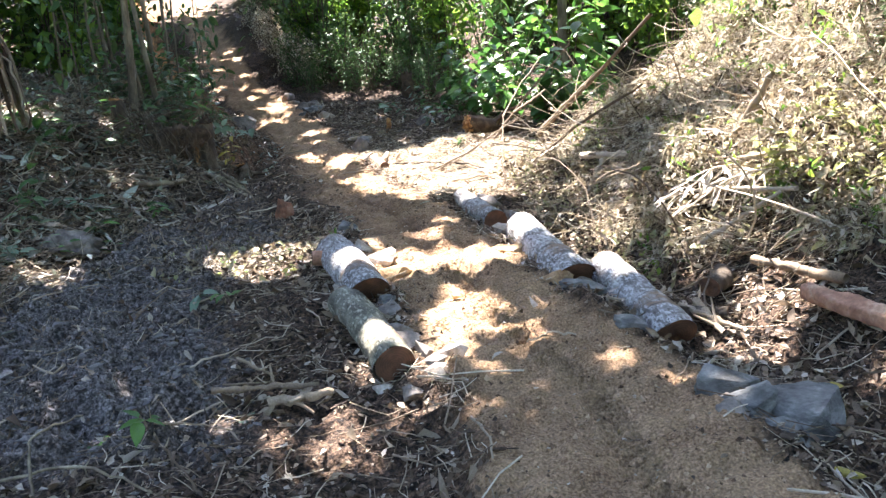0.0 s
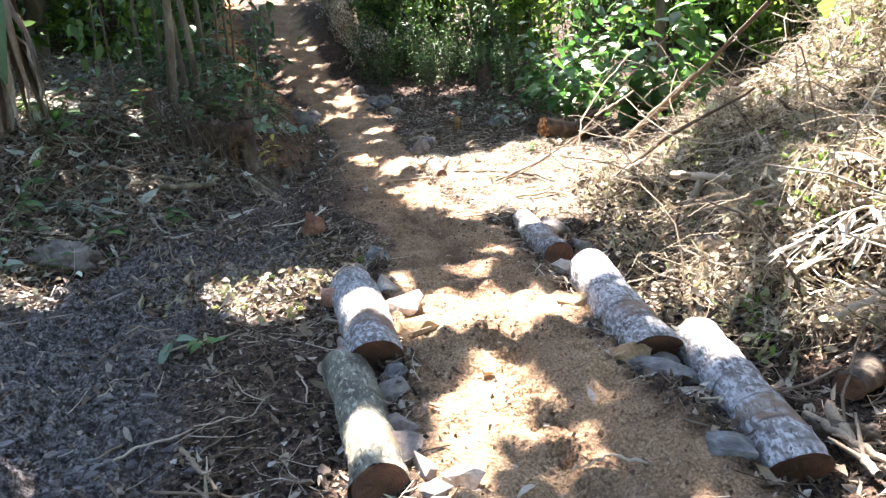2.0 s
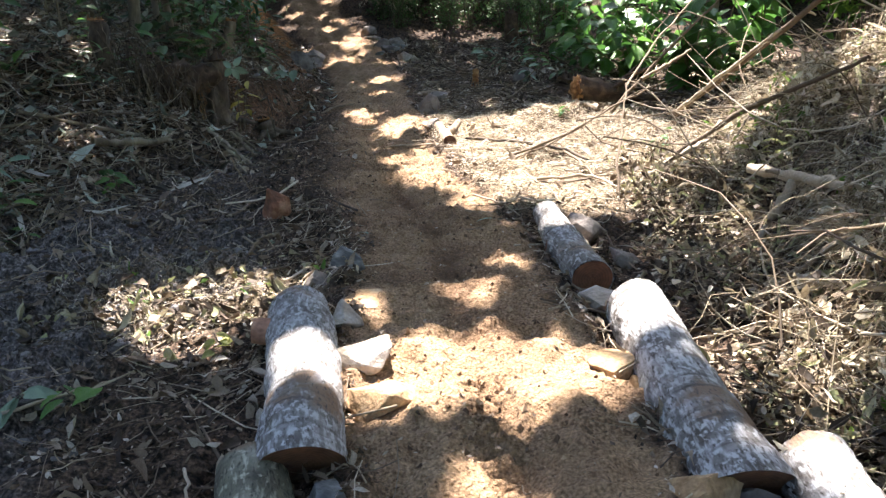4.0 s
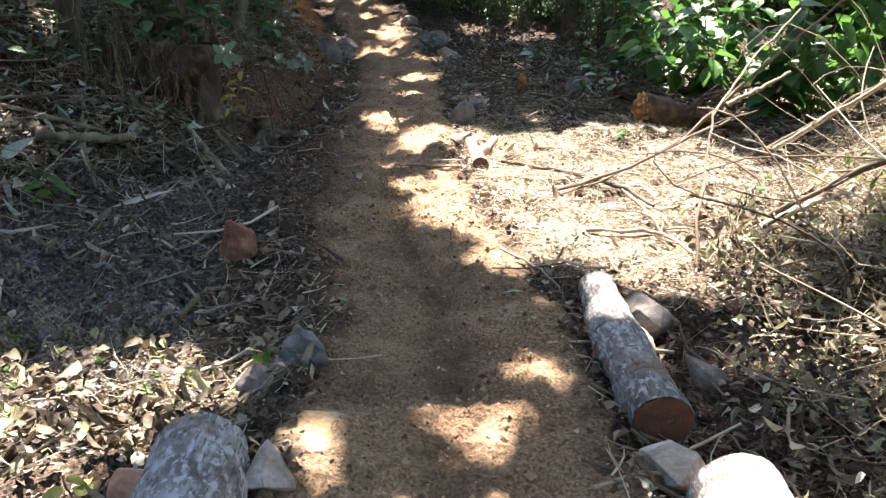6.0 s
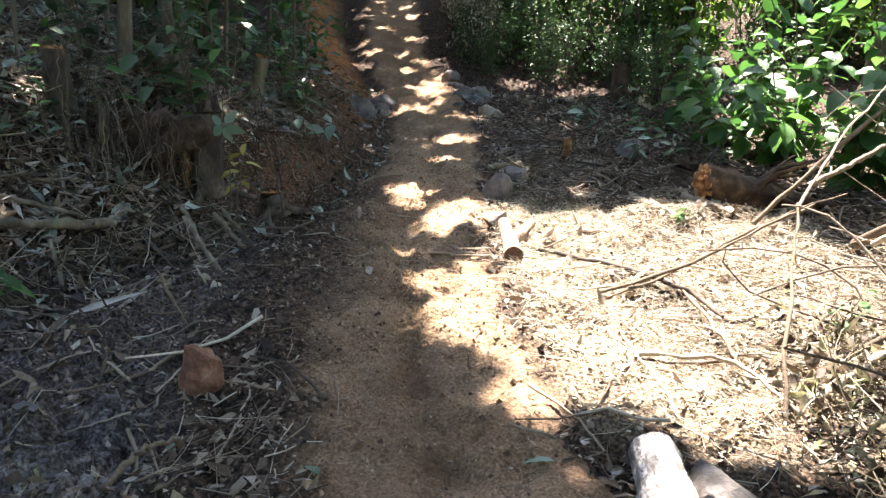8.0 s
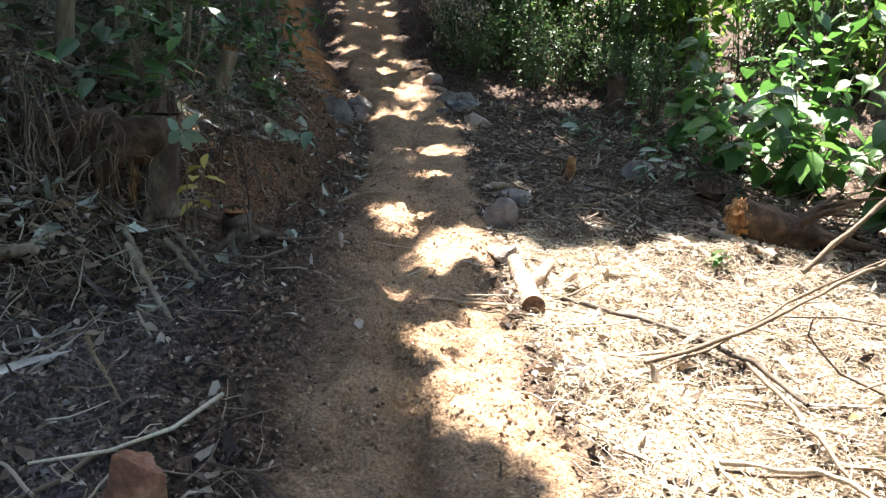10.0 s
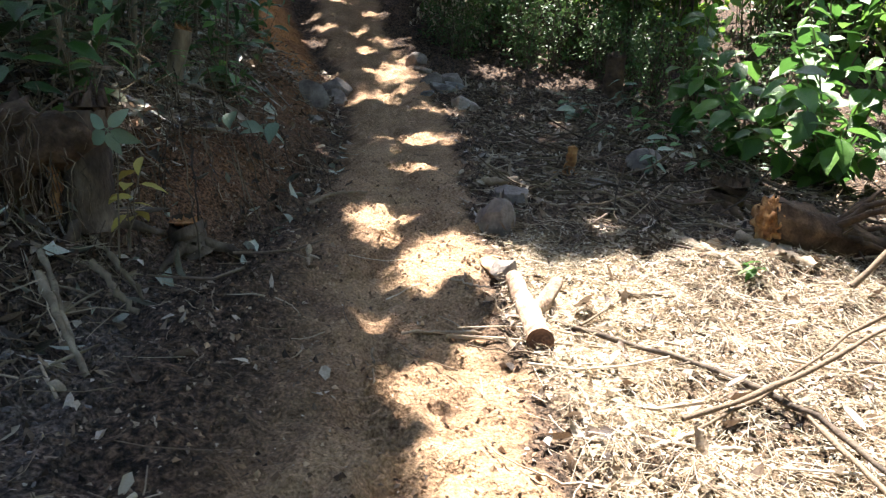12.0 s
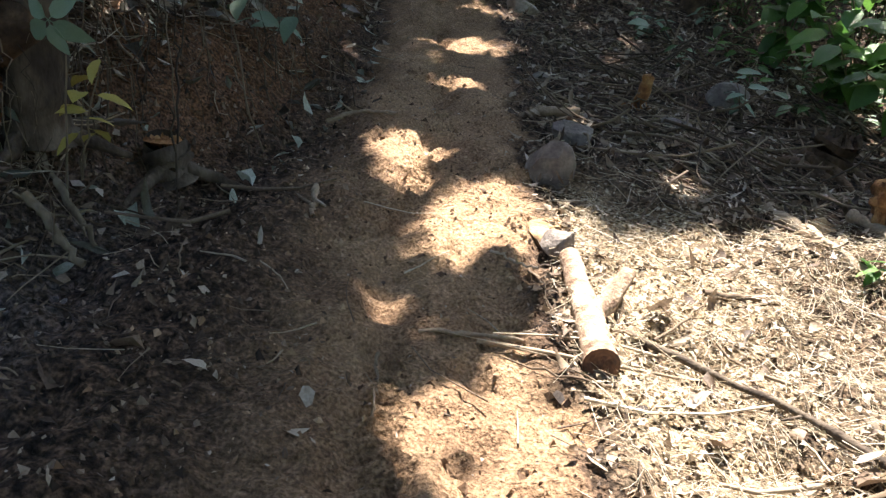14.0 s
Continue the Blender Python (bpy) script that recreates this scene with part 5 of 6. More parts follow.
# ---- dry brush heap right of the path ----
def brush():
    rg = np.random.default_rng(61)

    def spot(n, low, high, x_in=.02, x_out=2.3, y0=3.6, y1=10.4):
        y = rg.uniform(y0, y1, n)
        u = rg.uniform(0, 1, n) ** .9
        x = np.interp(y, RY, RX) + x_in + u * (x_out - x_in)
        top = np.interp(u, (0, .25, 1), (.12, .5, 1.0)) * np.interp(y, (3.6, 5.2, 8.5, 10.4), (.1, 1, .9, .35)) * (.6 + .8 * vn(x * 1.3, y * 1.3))
        p = np.stack([x, y, h(x, y) + top * rg.uniform(low, high, n)], 1)
        return p[vn(x * 2.1 + 7, y * 2.1) + .2 * rg.random(n) + .16 * u > .56]

    def strands(name, p, d, L, droop, rad, mat, lab, k=7, sides=4):
        n = len(p)
        q = np.linspace(0, 1, k)[None, :, None]
        curl = rg.normal(size=(n, 1, 3)) * .55
        line = p[:, None] + L[:, None, None] * (d[:, None] * q + curl * q * (1 - q)) + rg.normal(size=(n, k, 3)) * .008 - np.array((0, 0, droop)) * (L[:, None, None] * q) ** 2
        line[..., 2] = np.maximum(line[..., 2], h(line[..., 0], line[..., 1]) + .015)
        v, f = tubes(line, rg.uniform(*rad, n)[:, None] * np.linspace(1, .5, k)[None], sides)
        tagged(new(name, mesh_of(name, v, f, mat)), lab, "brush", kind="stuff")

    p = spot(2400, .2, 1.1, -.2)
    strands("brush_vines", p, norm(rg.normal(size=p.shape) * (1, 1, .55) + (-.3, -.2, .1)), rg.uniform(.25, 1.1, len(p)), .5, (.001, .003), VINE, "tangled pale dry vines on the brush heap", 8)
    p = spot(420, .2, 1.1, -.2)
    strands("brush_stems", p, norm(rg.normal(size=p.shape) * (1, 1, .5) + (-.4, .3, .1)), rg.uniform(.3, 1.3, len(p)), 0, (.003, .009), TWIG, "heaped brown cut stems in the brush heap", 7, 6)
    # tufts of withered grass, each combed one way
    c = spot(620, .45, 1.1)
    each = 26
    way = norm(rg.normal(size=c.shape) * (.8, .6, .35) + (-.7, -.1, -.15))
    p = np.repeat(c, each, 0) + rg.normal(size=(len(c) * each, 3)) * (.07, .07, .035)
    d = norm(np.repeat(way, each, 0) + rg.normal(size=p.shape) * .38)
    strands("withered_grass", p, d, rg.uniform(.12, .45, len(p)), 1.1, (.0007, .0021), STRAW, "tufts of pale withered grass on the brush heap", 4, 3)
    for name, n, size, mat, lab, low, top in (("brush_dry_leaves", 12500, (.015, .07), DRY, "pale withered leaves in the brush heap", .5, 1.1), ("brush_dead_leaves", 19000, (.02, .085), BRUSH, "brown dead leaves in the brush heap", .0, .95),
                                              ("brush_green_leaves", 900, (.03, .07), GREEN, "few green leaves left on cut brush", .7, 1.1)):
        c = spot(int(n / 14 * 1.6), low, top)
        p = np.repeat(c, 14, 0) + rg.normal(size=(len(c) * 14, 3)) * (.075, .075, .045)
        p[:, 2] = np.maximum(p[:, 2], h(p[:, 0], p[:, 1]) + .02)
        m = len(p)
        L = rg.uniform(*size, m)
        v, t = leaves(p, rg.normal(size=(m, 3)) * (1, 1, .7) - (0, 0, .4), ground_tilt(m, rg, .9), L, L * rg.uniform(.25, .65, m), rg.normal(size=m) * 1.1, rg.uniform(-.5, 1.2, m))
        v = ragged(v, L, rg)
        tagged(new(name, mesh_of(name, v, t, mat)), lab, "brush", kind="stuff")


def dry_frond(x, y, z, rz, length, seed, pitch=0):
    """A cut palm-like frond of pale dry blades along a bent rib."""
    rg = np.random.default_rng(seed)
    ob = thing("dry_frond", x, y, z, "cut frond of pale straw-coloured blades on the heap", "frond", "dry fronds on the heap", pitch, 0, rz)
    rib = smooth_line([(0, 0, 0), (0, length * .5, .05), (0, length, -.12)], 12, .004, seed)
    v, q = tubes([rib], [np.linspace(.012, .004, 12)], 6)
    child("rib", mesh_of("rib", v, q, STICK_PALE), ob)
    for k in range(26):
        f = rg.uniform(.08, 1)
        base = [float(np.interp(f, np.linspace(0, 1, 12), rib[:, c])) for c in range(3)]
        child("blade", FROND_BLADE[k % 4], ob, pose(*base, rg.normal() * 14 - 10, rg.normal() * 30, rg.choice((-1, 1)) * rg.uniform(15, 65)) @ Matrix.Scale(length * rg.uniform(.16, .38), 4))


FROND_BLADE = []
for i in range(4):
    v, t = leaves([(0, 0, 0)], [(0, 1, 0)], [(0, 0, 1)], 1, (.06, .1, .08, .05)[i], (.5, .2, .9, .35)[i], .6)
    FROND_BLADE.append(mesh_of("blade", v + .02 * np.random.default_rng(i).normal(size=v.shape), t, DRY_ONE))
for i, (x, y, up, rz, ln) in enumerate(((2.9, 4.6, .26, 75, .8), (2.75, 4.95, .26, 110, .7), (2.95, 5.1, .3, 55, .8))):
    dry_frond(x, y, float(h(x, y)) + up, rz, ln, 700 + i, (-12, 0, 8)[i % 3])



def heap_edge(x, y):
    return soft(x, 1.3, 1.6) * (1 - soft(x, 2.3, 2.7)) * soft(y, 4.2, 5) * (1 - soft(y, 8.2, 9.2)) * np.clip(.55 + 1.8 * fbm(x + 3, y, .35), 0, 1)


brush()
flat_leaves("heap_edge_leaves", 15000, (1.3, 2.7, 4.2, 9.2), heap_edge, (.02, .075), BRUSH, 63, "curled brown leaves banked along the brush heap's foot", lift=.2, tilt=.9, bend=.9)
flat_leaves("heap_edge_pale_leaves", 2600, (1.3, 2.7, 4.2, 9.2), heap_edge, (.02, .065), DRY, 64, "pale curled leaves along the brush heap's foot", lift=.24, tilt=.9, bend=.9)
straw_bits("heap_edge_stalks", 1500, (1.3, 2.7, 4.2, 9.2), heap_edge, (.15, .6), (.0015, .004), VINE, 65, "dry stalks along the brush heap's foot", .2, 4, .6, "twigs")


# ---- banana plant and thin trees on the left bank ----
def banana():
    x, y = -4.35, 8.9
    ob = thing("banana_plant", x, y, float(h(x, y)) - .05, "banana plant with brown withered leaves hanging round it", "banana plant")
    me, tip, _ = trunk_mesh("stem", [(0, 0, 0), (.05, 0, 1), (.1, 0, 2.2)], .13, .09, BARK_STEM, seed=3)
    child("stem", me, ob)
    rg = np.random.default_rng(8)
    for i in range(26):
        a = rg.uniform(-3.0, .6)
        out = np.array((math.cos(a), math.sin(a), 0))
        top = rg.uniform(.9, 2.1)
        p = [out * .1 + (0, 0, top), out * .3 + (0, 0, top - .1), out * rg.uniform(.3, .5) + (0, 0, top * .45), out * rg.uniform(.3, .55) + (0, 0, .05)]
        line = smooth_line(p, 10, .02, i)
        w = np.interp(np.linspace(0, 1, 10), (0, .3, 1), (.02, rg.uniform(.05, .09), .015))
        side = np.array((-out[1], out[0], 0))
        v = np.concatenate([line - side * w[:, None] + out * .02, line + out * rg.uniform(.0, .05), line + side * w[:, None] - out * .02])
        q = [(c * 10 + j, (c + 1) * 10 + j, (c + 1) * 10 + j + 1, c * 10 + j + 1) for c in (0, 1) for j in range(9)]
        child("withered_leaf", mesh_of("withered_leaf", v, q, DEAD_ONE), ob, label="brown withered leaf" if i == 0 else "")
    for a, top, ln in ((-.9, 2.0, 1.5), (-1.5, 2.2, 1.3), (-2.4, 2.3, 1.2)):
        out = np.array((math.cos(a), math.sin(a), 0))
        line = smooth_line([out * .08 + (0, 0, top), out * .35 + (0, 0, top + .05), out * .6 + (0, 0, top - ln * .6), out * .7 + (0, 0, top - ln)], 12)
        w = np.interp(np.linspace(0, 1, 12), (0, .2, .6, 1), (.02, .12, .15, .02))
        side = np.array((-out[1], out[0], 0))
        v = np.concatenate([line - side * w[:, None] - out * .05, line, line + side * w[:, None] - out * .05])
        q = [(c * 12 + j, (c + 1) * 12 + j, (c + 1) * 12 + j + 1, c * 12 + j + 1) for c in (0, 1) for j in range(11)]
        child("green_leaf", mesh_of("green_leaf", v, q, DARK_ONE), ob, label="hanging green leaf blade")


banana()

for x, y, r, top, lean in ((-2.95, 12.0, .035, 2.6, .1), (-3.6, 12.6, .03, 3, -.1), (-3.9, 11.6, .04, 3, .1), (-2.75, 13.2, .02, 2.4, .1), (-3.2, 13.6, .03, 3, .2), (-4.2, 13.2, .05, 3, 0), (-2.62, 12.9, .012, 2.2, .05), (-3.5, 14.4, .04, 3, .1), (-4.6, 15, .05, 3, -.2), (-4.0, 10.5, .025, 2.6, .2), (-3.6, 10.0, .02, 2.2, -.1)):
    ob = thing("sapling", x, y, float(h(x, y)) - .05, "thin bare sapling stem among undergrowth", "sapling", "thin stems on the bank")
    me, tip, rt = trunk_mesh("stem", [(0, 0, 0), (lean * .3, .05, top * .5), (lean, 0, top)], r * .62, r * .4, BARK_STEM, 9, 12, int(x * 100) % 97)
    child("stem", me, ob)
    rg = np.random.default_rng(int(-x * 100))
    n = 60
    p = np.stack([rg.normal(size=n) * .3 + lean, rg.normal(size=n) * .3, rg.uniform(.5, top + .3, n)], 1)
    L = rg.uniform(.08, .2, n)
    v, t = leaves(p, rg.normal(size=(n, 3)) - (0, 0, .4), ground_tilt(n, rg, .6), L, L * .45, .25, .2)
    child("foliage", mesh_of("foliage", v, t, DARK_GREEN), ob)


# ---- thicket round the place ----
def shrub_kind(seed, height, spread, n, size, mat, label):
    rg = np.random.default_rng(seed)
    ob = thing("shrub", 0, 0, -50, label, "shrub", "thicket shrubs")
    m, k = 16, 7
    a = rg.uniform(0, 2 * np.pi, m)
    tip = np.stack([np.cos(a) * spread * rg.uniform(.1, .9, m), np.sin(a) * spread * rg.uniform(.1, .9, m), height * rg.uniform(.6, 1.1, m)], 1)
    s = np.linspace(0, 1, k)[None, :, None]
    line = tip[:, None] * np.concatenate([s ** 1.3, s ** 1.3, s], -1) + rg.normal(size=(m, k, 3)) * .025 + rg.normal(size=(m, 1, 3)) * (.12, .12, 0)
    v, q = tubes(line, np.broadcast_to(rg.uniform(.008, .022, m)[:, None] * np.linspace(1, .4, k)[None], (m, k)), 4)
    child("branching_stem", mesh_of("branching_stem", v, q, BARK_DARK), ob)
    c = n // 14
    which, f = rg.integers(0, m, c), rg.uniform(.12, 1.05, c)
    centre = tip[which] * np.stack([f, f, f], 1) + rg.normal(size=(c, 3)) * spread * .22
    p = np.repeat(centre, 14, 0) + rg.normal(size=(c * 14, 3)) * .13
    p[:, 2] = np.maximum(p[:, 2], .05)
    L = rg.uniform(*size, len(p))
    v, t = scraps(p, rg.normal(size=p.shape) - (0, 0, .35), ground_tilt(len(p), rg, .7), L, L * rg.uniform(.4, .65, len(p)), .25, .2)
    child("foliage", mesh_of("foliage", v, t, mat), ob)
    return ob


KINDS = [shrub_kind(71, 2.6, .9, 1100, (.08, .2), DARK_GREEN, "dense dark green shrub of the thicket"), shrub_kind(72, 3.2, 1.0, 1200, (.1, .24), GREEN, "leafy green shrub of the thicket"),
         shrub_kind(73, 2.0, .8, 900, (.06, .14), DARK_GREEN, "low dark undergrowth shrub"), shrub_kind(74, 3.6, 1.1, 1300, (.12, .26), GREEN, "tall leafy shrub lit from above"),
         shrub_kind(75, 1.8, .9, 900, (.06, .16), DRY, "withered pale shrub beside the rising path")]
rgs = np.random.default_rng(9)
SPOTS = []
for x in np.arange(-1.0, 8.5, 1.0):
    SPOTS += [(x + rgs.normal() * .2, 18.4 + rgs.uniform(-.5, .9) + (0 if x > .3 else 1.6)), (x * 1.15 + rgs.normal() * .3, 20.6 + rgs.uniform(-.4, .8)), (x * 1.3 + rgs.normal() * .3, 23.4 + rgs.uniform(-.6, .8))]
LOW = [(x + rgs.normal() * .15, y + rgs.normal() * .2, s) for x, y, s in ((-1.3, 17.9, .45), (-.8, 18.2, .55), (-.3, 17.9, .5), (.2, 18.0, .6), (.7, 17.7, .5), (1.1, 17.3, .5), (1.6, 17.0, .55), (2.0, 16.5, .55), (2.5, 16.4, .6), (-1.6, 18.7, .6), (-.6, 18.8, .8), (.4, 18.7, .8), (1.3, 18.2, .8))]
for y in np.arange(2.5, 20, 1.15):
    f = np.interp(y, LY, LX)
    SPOTS += [(f - 2.6 - rgs.uniform(0, .7) - (1.5 if 7 < y < 14 else 0) - (1.4 if y < 10 else 0), y), (f - 4.3 - rgs.uniform(0, .8) - (1.4 if y < 10 else 0), y + .4), (f - 6.5 - rgs.uniform(0, 1), y)]
for y in np.arange(20, 34, 1.3):
    f = np.interp(y, CY, CX)
    SPOTS += [(f - 2.2 - rgs.uniform(0, .8), y), (f + 2.0 + rgs.uniform(0, .8), y), (f - 4.2, y + .5)]
for x in np.arange(-13, 3, 1.4):
    SPOTS += [(x, 35 + rgs.uniform(-1, 1)), (x + .6, 37.5)]
for y in np.arange(1, 18, 1.3):
    f = np.interp(y, RY, RX)
    SPOTS += [(max(f + 2.6, 4.6) + rgs.uniform(0, .7), y), (max(f + 4.4, 6.2) + rgs.uniform(0, .8), y + .5)]
# unseen row behind the start of the walk, added only for the light
for x in np.arange(-7, 9, 1.6):
    SPOTS.append((x, -6 + rgs.uniform(-.8, .8)))
for i, (x, y) in enumerate(SPOTS):
    k = KINDS[int(rgs.integers(0, 4))]
    copy_thing(k, pose(x, y, float(h(x, y)) - .06, 0, 0, rgs.uniform(0, 360)) @ Matrix.Scale(rgs.uniform(.8, 1.25), 4))
for x, y, s in LOW:
    copy_thing(KINDS[2], pose(x, y, float(h(x, y)) - .06, 0, 0, rgs.uniform(0, 360)) @ Matrix.Scale(s, 4))
for y in np.arange(18.8, 26, .8):
    x = np.interp(y, CY, CX) + 1.35 + rgs.uniform(0, .4)
    copy_thing(KINDS[4], pose(x, y, float(h(x, y)) - .06, 0, 0, rgs.uniform(0, 360)) @ Matrix.Scale(rgs.uniform(.35, .6), 4))
for k in KINDS:
    for o in (*k.children_recursive, k):
        bpy.data.objects.remove(o)


# ---- tall trees, with an unseen canopy added to shade the path ----
TREES = [(-3.2, 10.7, .045), (-2.95, 11.1, .032), (-3.2, 12.2, .035), (-5.2, 7, .14), (-5.4, 2.5, .16), (-6.5, 14, .15), (-6.2, 19.5, .14), (.95, 19.4, .07), (1.9, 22, .09), (4.4, 17.5, .1), (5.9, 11, .14), (6.2, 5.5, .15), (5, -1.5, .16), (-1, -6.5, .16), (-3, 26, .14), (4.5, 25, .15), (-9, 24, .15)]
# sunny gaps left in the added canopy, laid out on the ground: middle x, y, half widths, turn
GAPS = [(.4, 5.3, .34, .36, -15), (.75, 5.22, .26, .24, 0), (-.5, 4.86, .07, .12, 0), (.46, 4.02, .26, .19, 0), (.82, 3.5, .12, .07, 0), (.66, 3.76, .16, .07, 15), (.3, 3.72, .1, .09, 0), (.16, 3.4, .13, .1, 0), (-.12, 3.6, .09, .13, 0), (.95, 4.15, .08, .1, 0), (.54, 4.4, .14, .12, 0), (.38, 6.17, .16, .11, 0), (.58, 6.58, .13, .14, 0), (-1.1, 6.3, .52, .3, 10), (-.95, 5.78, .34, .14, 0), (1.22, 5.68, .2, .28, 0), (-.25, 4.95, .14, .2, 0), (-.06, 5.14, .12, .14, 0), (-.14, 5.88, .08, .14, 0), (1.55, 4.3, .1, .3, 0),
        (.62, 8.45, .34, .85, -12), (1.15, 8.6, .6, .95, 0), (1.2, 9.9, 1.15, 1.0, 0), (.16, 8.8, .34, .5, 0), (.5, 9.2, .28, .5, 0), (-.36, 9.22, .13, .13, 0), (-.12, 9.62, .13, .12, 0), (2.0, 9.2, .9, 1.2, 0), (-.34, 10.62, .34, .36, 0), (-.93, 11.2, .17, .33, 10), (-.69, 9.84, .09, .14, 0), (-.95, 12.77, .2, .1, -15), (-1.2, 14.0, .3, .08, 8), (-.8, 13.95, .16, .07, 0), (-.88, 11.95, .05, .1, 0),
        (4.4, 7.6, 1.15, 2.2, 0), (2.75, 4.75, .5, .4, 0), (3.5, 4.5, .6, .9, 0), (.56, 7.25, .07, .06, 0), (.95, 7.05, .13, .26, 0), (1.05, 8.0, .24, .3, 0), (1.55, 7.1, .1, .12, 30), (1.72, 5.55, .22, .26, 20), (1.7, 5.0, .12, .2, -20), (2.0, 5.3, .2, .14, 0), (1.95, 6.85, .2, .14, -20), (2.3, 9.0, .6, .8, 0), (-4.2, 22.5, .6, .5, 0),
        (3.5, 13.3, 1.4, 1.0, 0), (3.3, 14.6, 1.4, .9, 0), (2.7, 16.9, 1.3, .9, 0), (3.4, 18.2, 2.6, 1.6, 0), (.2, 18.0, 1.3, .8, 0), (.6, 20.5, 1.4, 1.0, 0), (4, 23.5, 6, 3.6, 0), (.36, 2.81, .09, .07, 0), (1.32, 2.8, .07, .05, 0), (.5, 3.16, .08, .05, 0),
        (-1.0, 21.5, 1.1, .9, 0), (5, 8, 1.5, 3, 0), (1.95, 3.3, .2, .16, 20), (2.3, 3.7, .2, .3, 0), (-.9, 3.2, .14, .1, 0), (-.35, 3.05, .16, .1, 10), (.05, 2.9, .12, .09, 0), (1.15, 3.15, .14, .06, 10), (.75, 3.0, .1, .06, 0), (-.6, 2.9, .1, .07, 0), (-.4, 2.7, .14, .08, 0), (-3.0, 6.4, .3, .12, 0), (-2.9, 8.6, .2, .1, 0), (-4.2, 9.5, .3, .3, 0)]
rgg = np.random.default_rng(4)
for r in rgg.uniform(.04, .12, 34):
    yy = rgg.uniform(1, 16)
    GAPS.append((np.interp(yy, CY, CX) + rgg.uniform(.8, 2.4), yy, r, r * rgg.uniform(.5, 1.2), rgg.uniform(-40, 40)))
for r in rgg.uniform(.05, .14, 24):
    yy = rgg.uniform(7.5, 15)
    GAPS.append((np.interp(yy, LY, LX) - rgg.uniform(.4, 2.4), yy, r, r * .7, rgg.uniform(-40, 40)))
for r in rgg.uniform(.1, .36, 34):
    yy = rgg.uniform(15.2, 22)
    GAPS.append((np.interp(yy, CY, CX) + rgg.uniform(-.7, .7), yy, r, rgg.uniform(.04, .11), rgg.uniform(-30, 15)))
for r in rgg.uniform(.05, .13, 13):
    GAPS.append((rgg.uniform(1.25, 2.3), rgg.uniform(5.0, 7.9), r, r * rgg.uniform(.5, 1.3), rgg.uniform(-40, 40)))


def sunny(x, y):
    out = np.zeros(len(x), bool)
    w = .55 * fbm(x, y, .35)
    for cx, cy, rx, ry, turn in GAPS:
        c, s = math.cos(radians(turn)), math.sin(radians(turn))
        u, v = ((x - cx) * c + (y - cy) * s) / 1.1, (-(x - cx) * s + (y - cy) * c) / 1.1
        out |= (u / rx) ** 2 + (v / ry) ** 2 < 1 + 1.3 * w
    return out


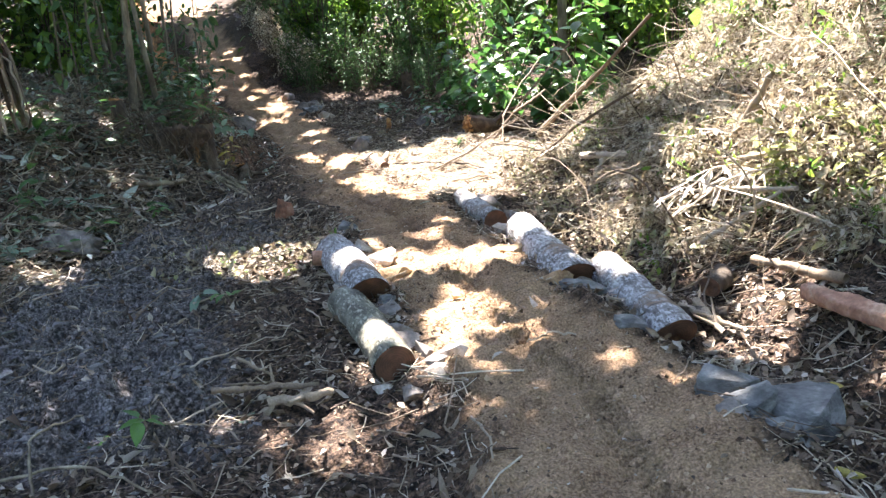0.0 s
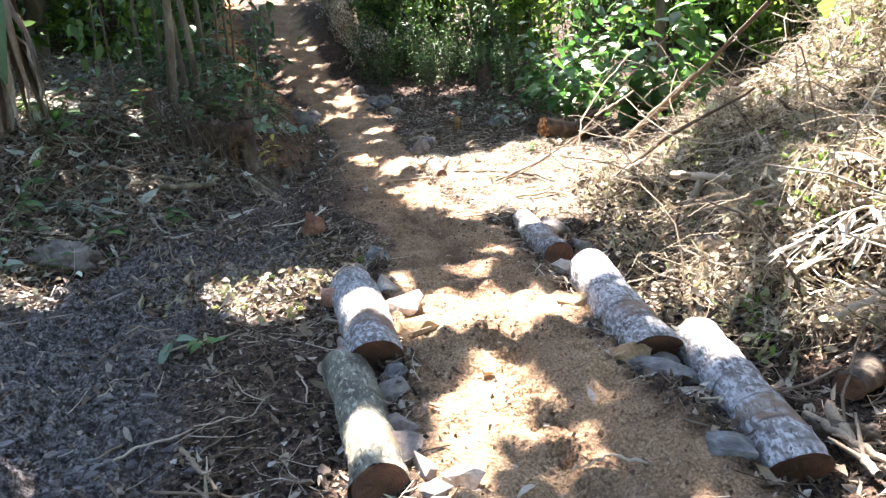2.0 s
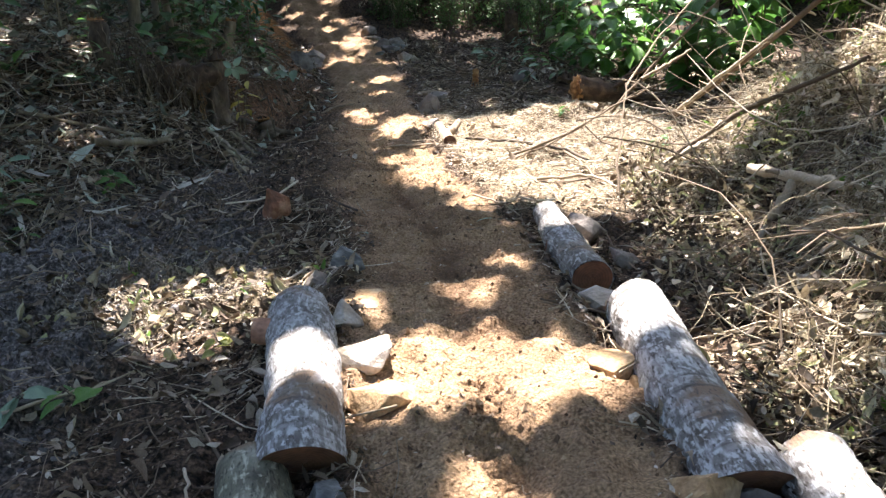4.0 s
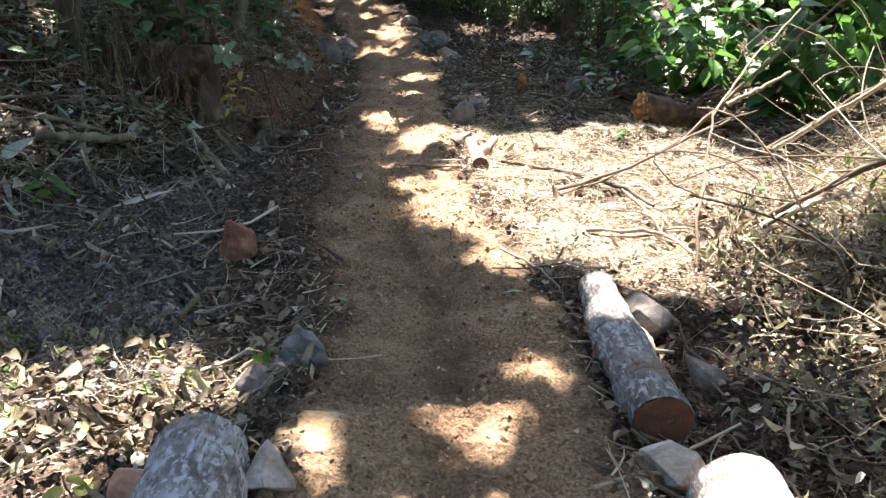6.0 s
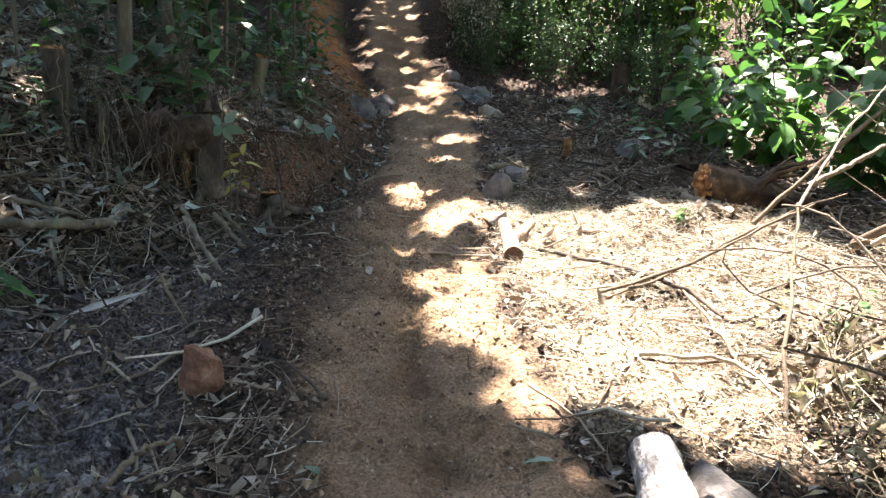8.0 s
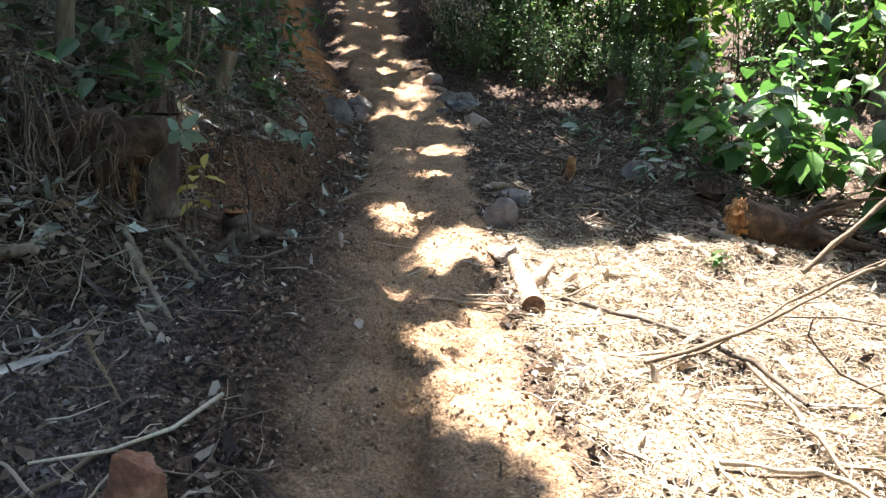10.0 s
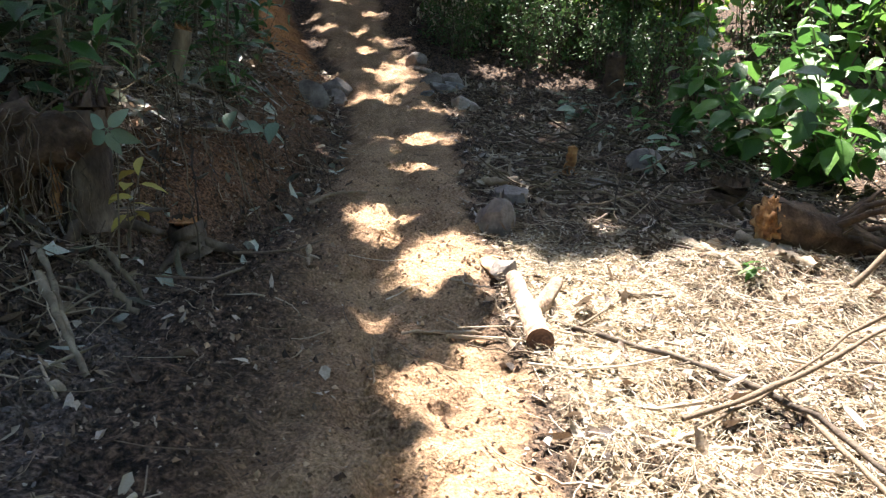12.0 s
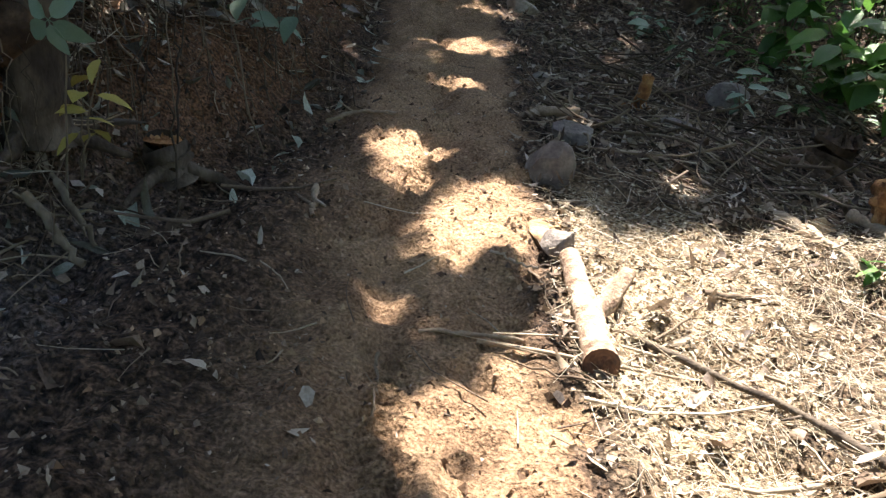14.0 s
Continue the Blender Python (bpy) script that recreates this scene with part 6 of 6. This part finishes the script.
def shade_crowns():
    rg = np.random.default_rng(17)
    n = 4200
    c = np.stack([rg.uniform(-9.5, 8, n), rg.uniform(-2, 34, n), rg.uniform(6.5, 11.5, n)], 1)
    c[:, 2] += np.maximum(0, h(c[:, 0], c[:, 1]))
    k = 36
    p = np.repeat(c, k, 0) + rg.normal(size=(n * k, 3)) * (.5, .5, .25)
    d = rg.normal(size=p.shape) - (0, 0, .4)
    L = rg.uniform(.25, .48, len(p))
    ok = np.ones(len(p), bool)
    # drop the leaves whose shadow would fall in a sunny gap
    for part_way in (0, .33, .66, 1):
        mid = p + norm(d) * L[:, None] * part_way
        g = np.zeros(len(p))
        for _ in range(4):
            f = (mid[:, 2] - g) / SUN.z
            gx2, gy2 = mid[:, 0] - SUN.x * f, mid[:, 1] - SUN.y * f
            g = h(gx2, gy2)
        ok &= ~sunny(gx2, gy2)
    ok &= (gx2 > np.where(gy2 > 9, -7.5, -5.2)) & (gx2 < 4.8) & (gy2 > -4) & (gy2 < np.where(gx2 < -1, 27, 22))
    p, d, L = p[ok], d[ok], L[ok]
    # unseen ring of foliage, added to block light from the sides
    m = 1000
    a = rg.uniform(0, 2 * np.pi, m)
    wall = np.stack([-1 + 11 * np.cos(a), 11 + 19 * np.sin(a), rg.uniform(1.5, 9, m)], 1) + rg.normal(size=(m, 3)) * (.8, .8, 0)
    wall = wall[~((wall[:, 0] < -6) & (wall[:, 2] > 5.5))]
    wall = wall[~((wall[:, 1] > 24) & (wall[:, 0] > -2) & (wall[:, 2] > 5))]
    wall[:, 2] += np.maximum(0, h(wall[:, 0], wall[:, 1]))
    q = np.repeat(wall, 30, 0) + rg.normal(size=(len(wall) * 30, 3)) * .75
    p, d, L = np.r_[p, q], np.r_[d, rg.normal(size=q.shape) - (0, 0, .4)], np.r_[L, rg.uniform(.3, .6, len(q))]
    home = np.argmin((p[:, None, 0] - np.array([t[0] for t in TREES])) ** 2 + (p[:, None, 1] - np.array([t[1] for t in TREES])) ** 2, 1)
    for i, (x, y, r) in enumerate(TREES):
        z = float(h(x, y)) - .1
        ob = thing("tree", x, y, z, "slender forest tree with pale bark and leafy crown" if r < .1 else "tall forest tree added to shade the path", "tree", "forest trees")
        me, tip, _ = trunk_mesh("trunk", [(0, 0, 0), (rg.normal() * .1, rg.normal() * .1, 2.5), (rg.normal() * .4, rg.normal() * .4, 9)], r, r * .5, BARK_STEM, 12, 20, i, r * .5)
        child("trunk", me, ob)
        mine = home == i
        q, dd, ll = p[mine] - (x, y, z), d[mine], L[mine]
        if not len(q):
            continue
        v, t = scraps(q, dd, ground_tilt(len(q), rg, .7), ll, ll * .6, .25, .2)
        child("crown", mesh_of("crown", v, t, DARK_GREEN), ob)
        ends = q[rg.integers(0, len(q), 9)]
        for e in ends:
            s = np.array(tip) * rg.uniform(.55, .95)
            ln = smooth_line([s, s * .5 + e * .5 + (0, 0, .3), e], 9, .03, i)
            v, qd = tubes([ln], [np.linspace(r * .4, .01, 9)], 6)
            child("limb", mesh_of("limb", v, qd, BARK_STEM), ob)


shade_crowns()
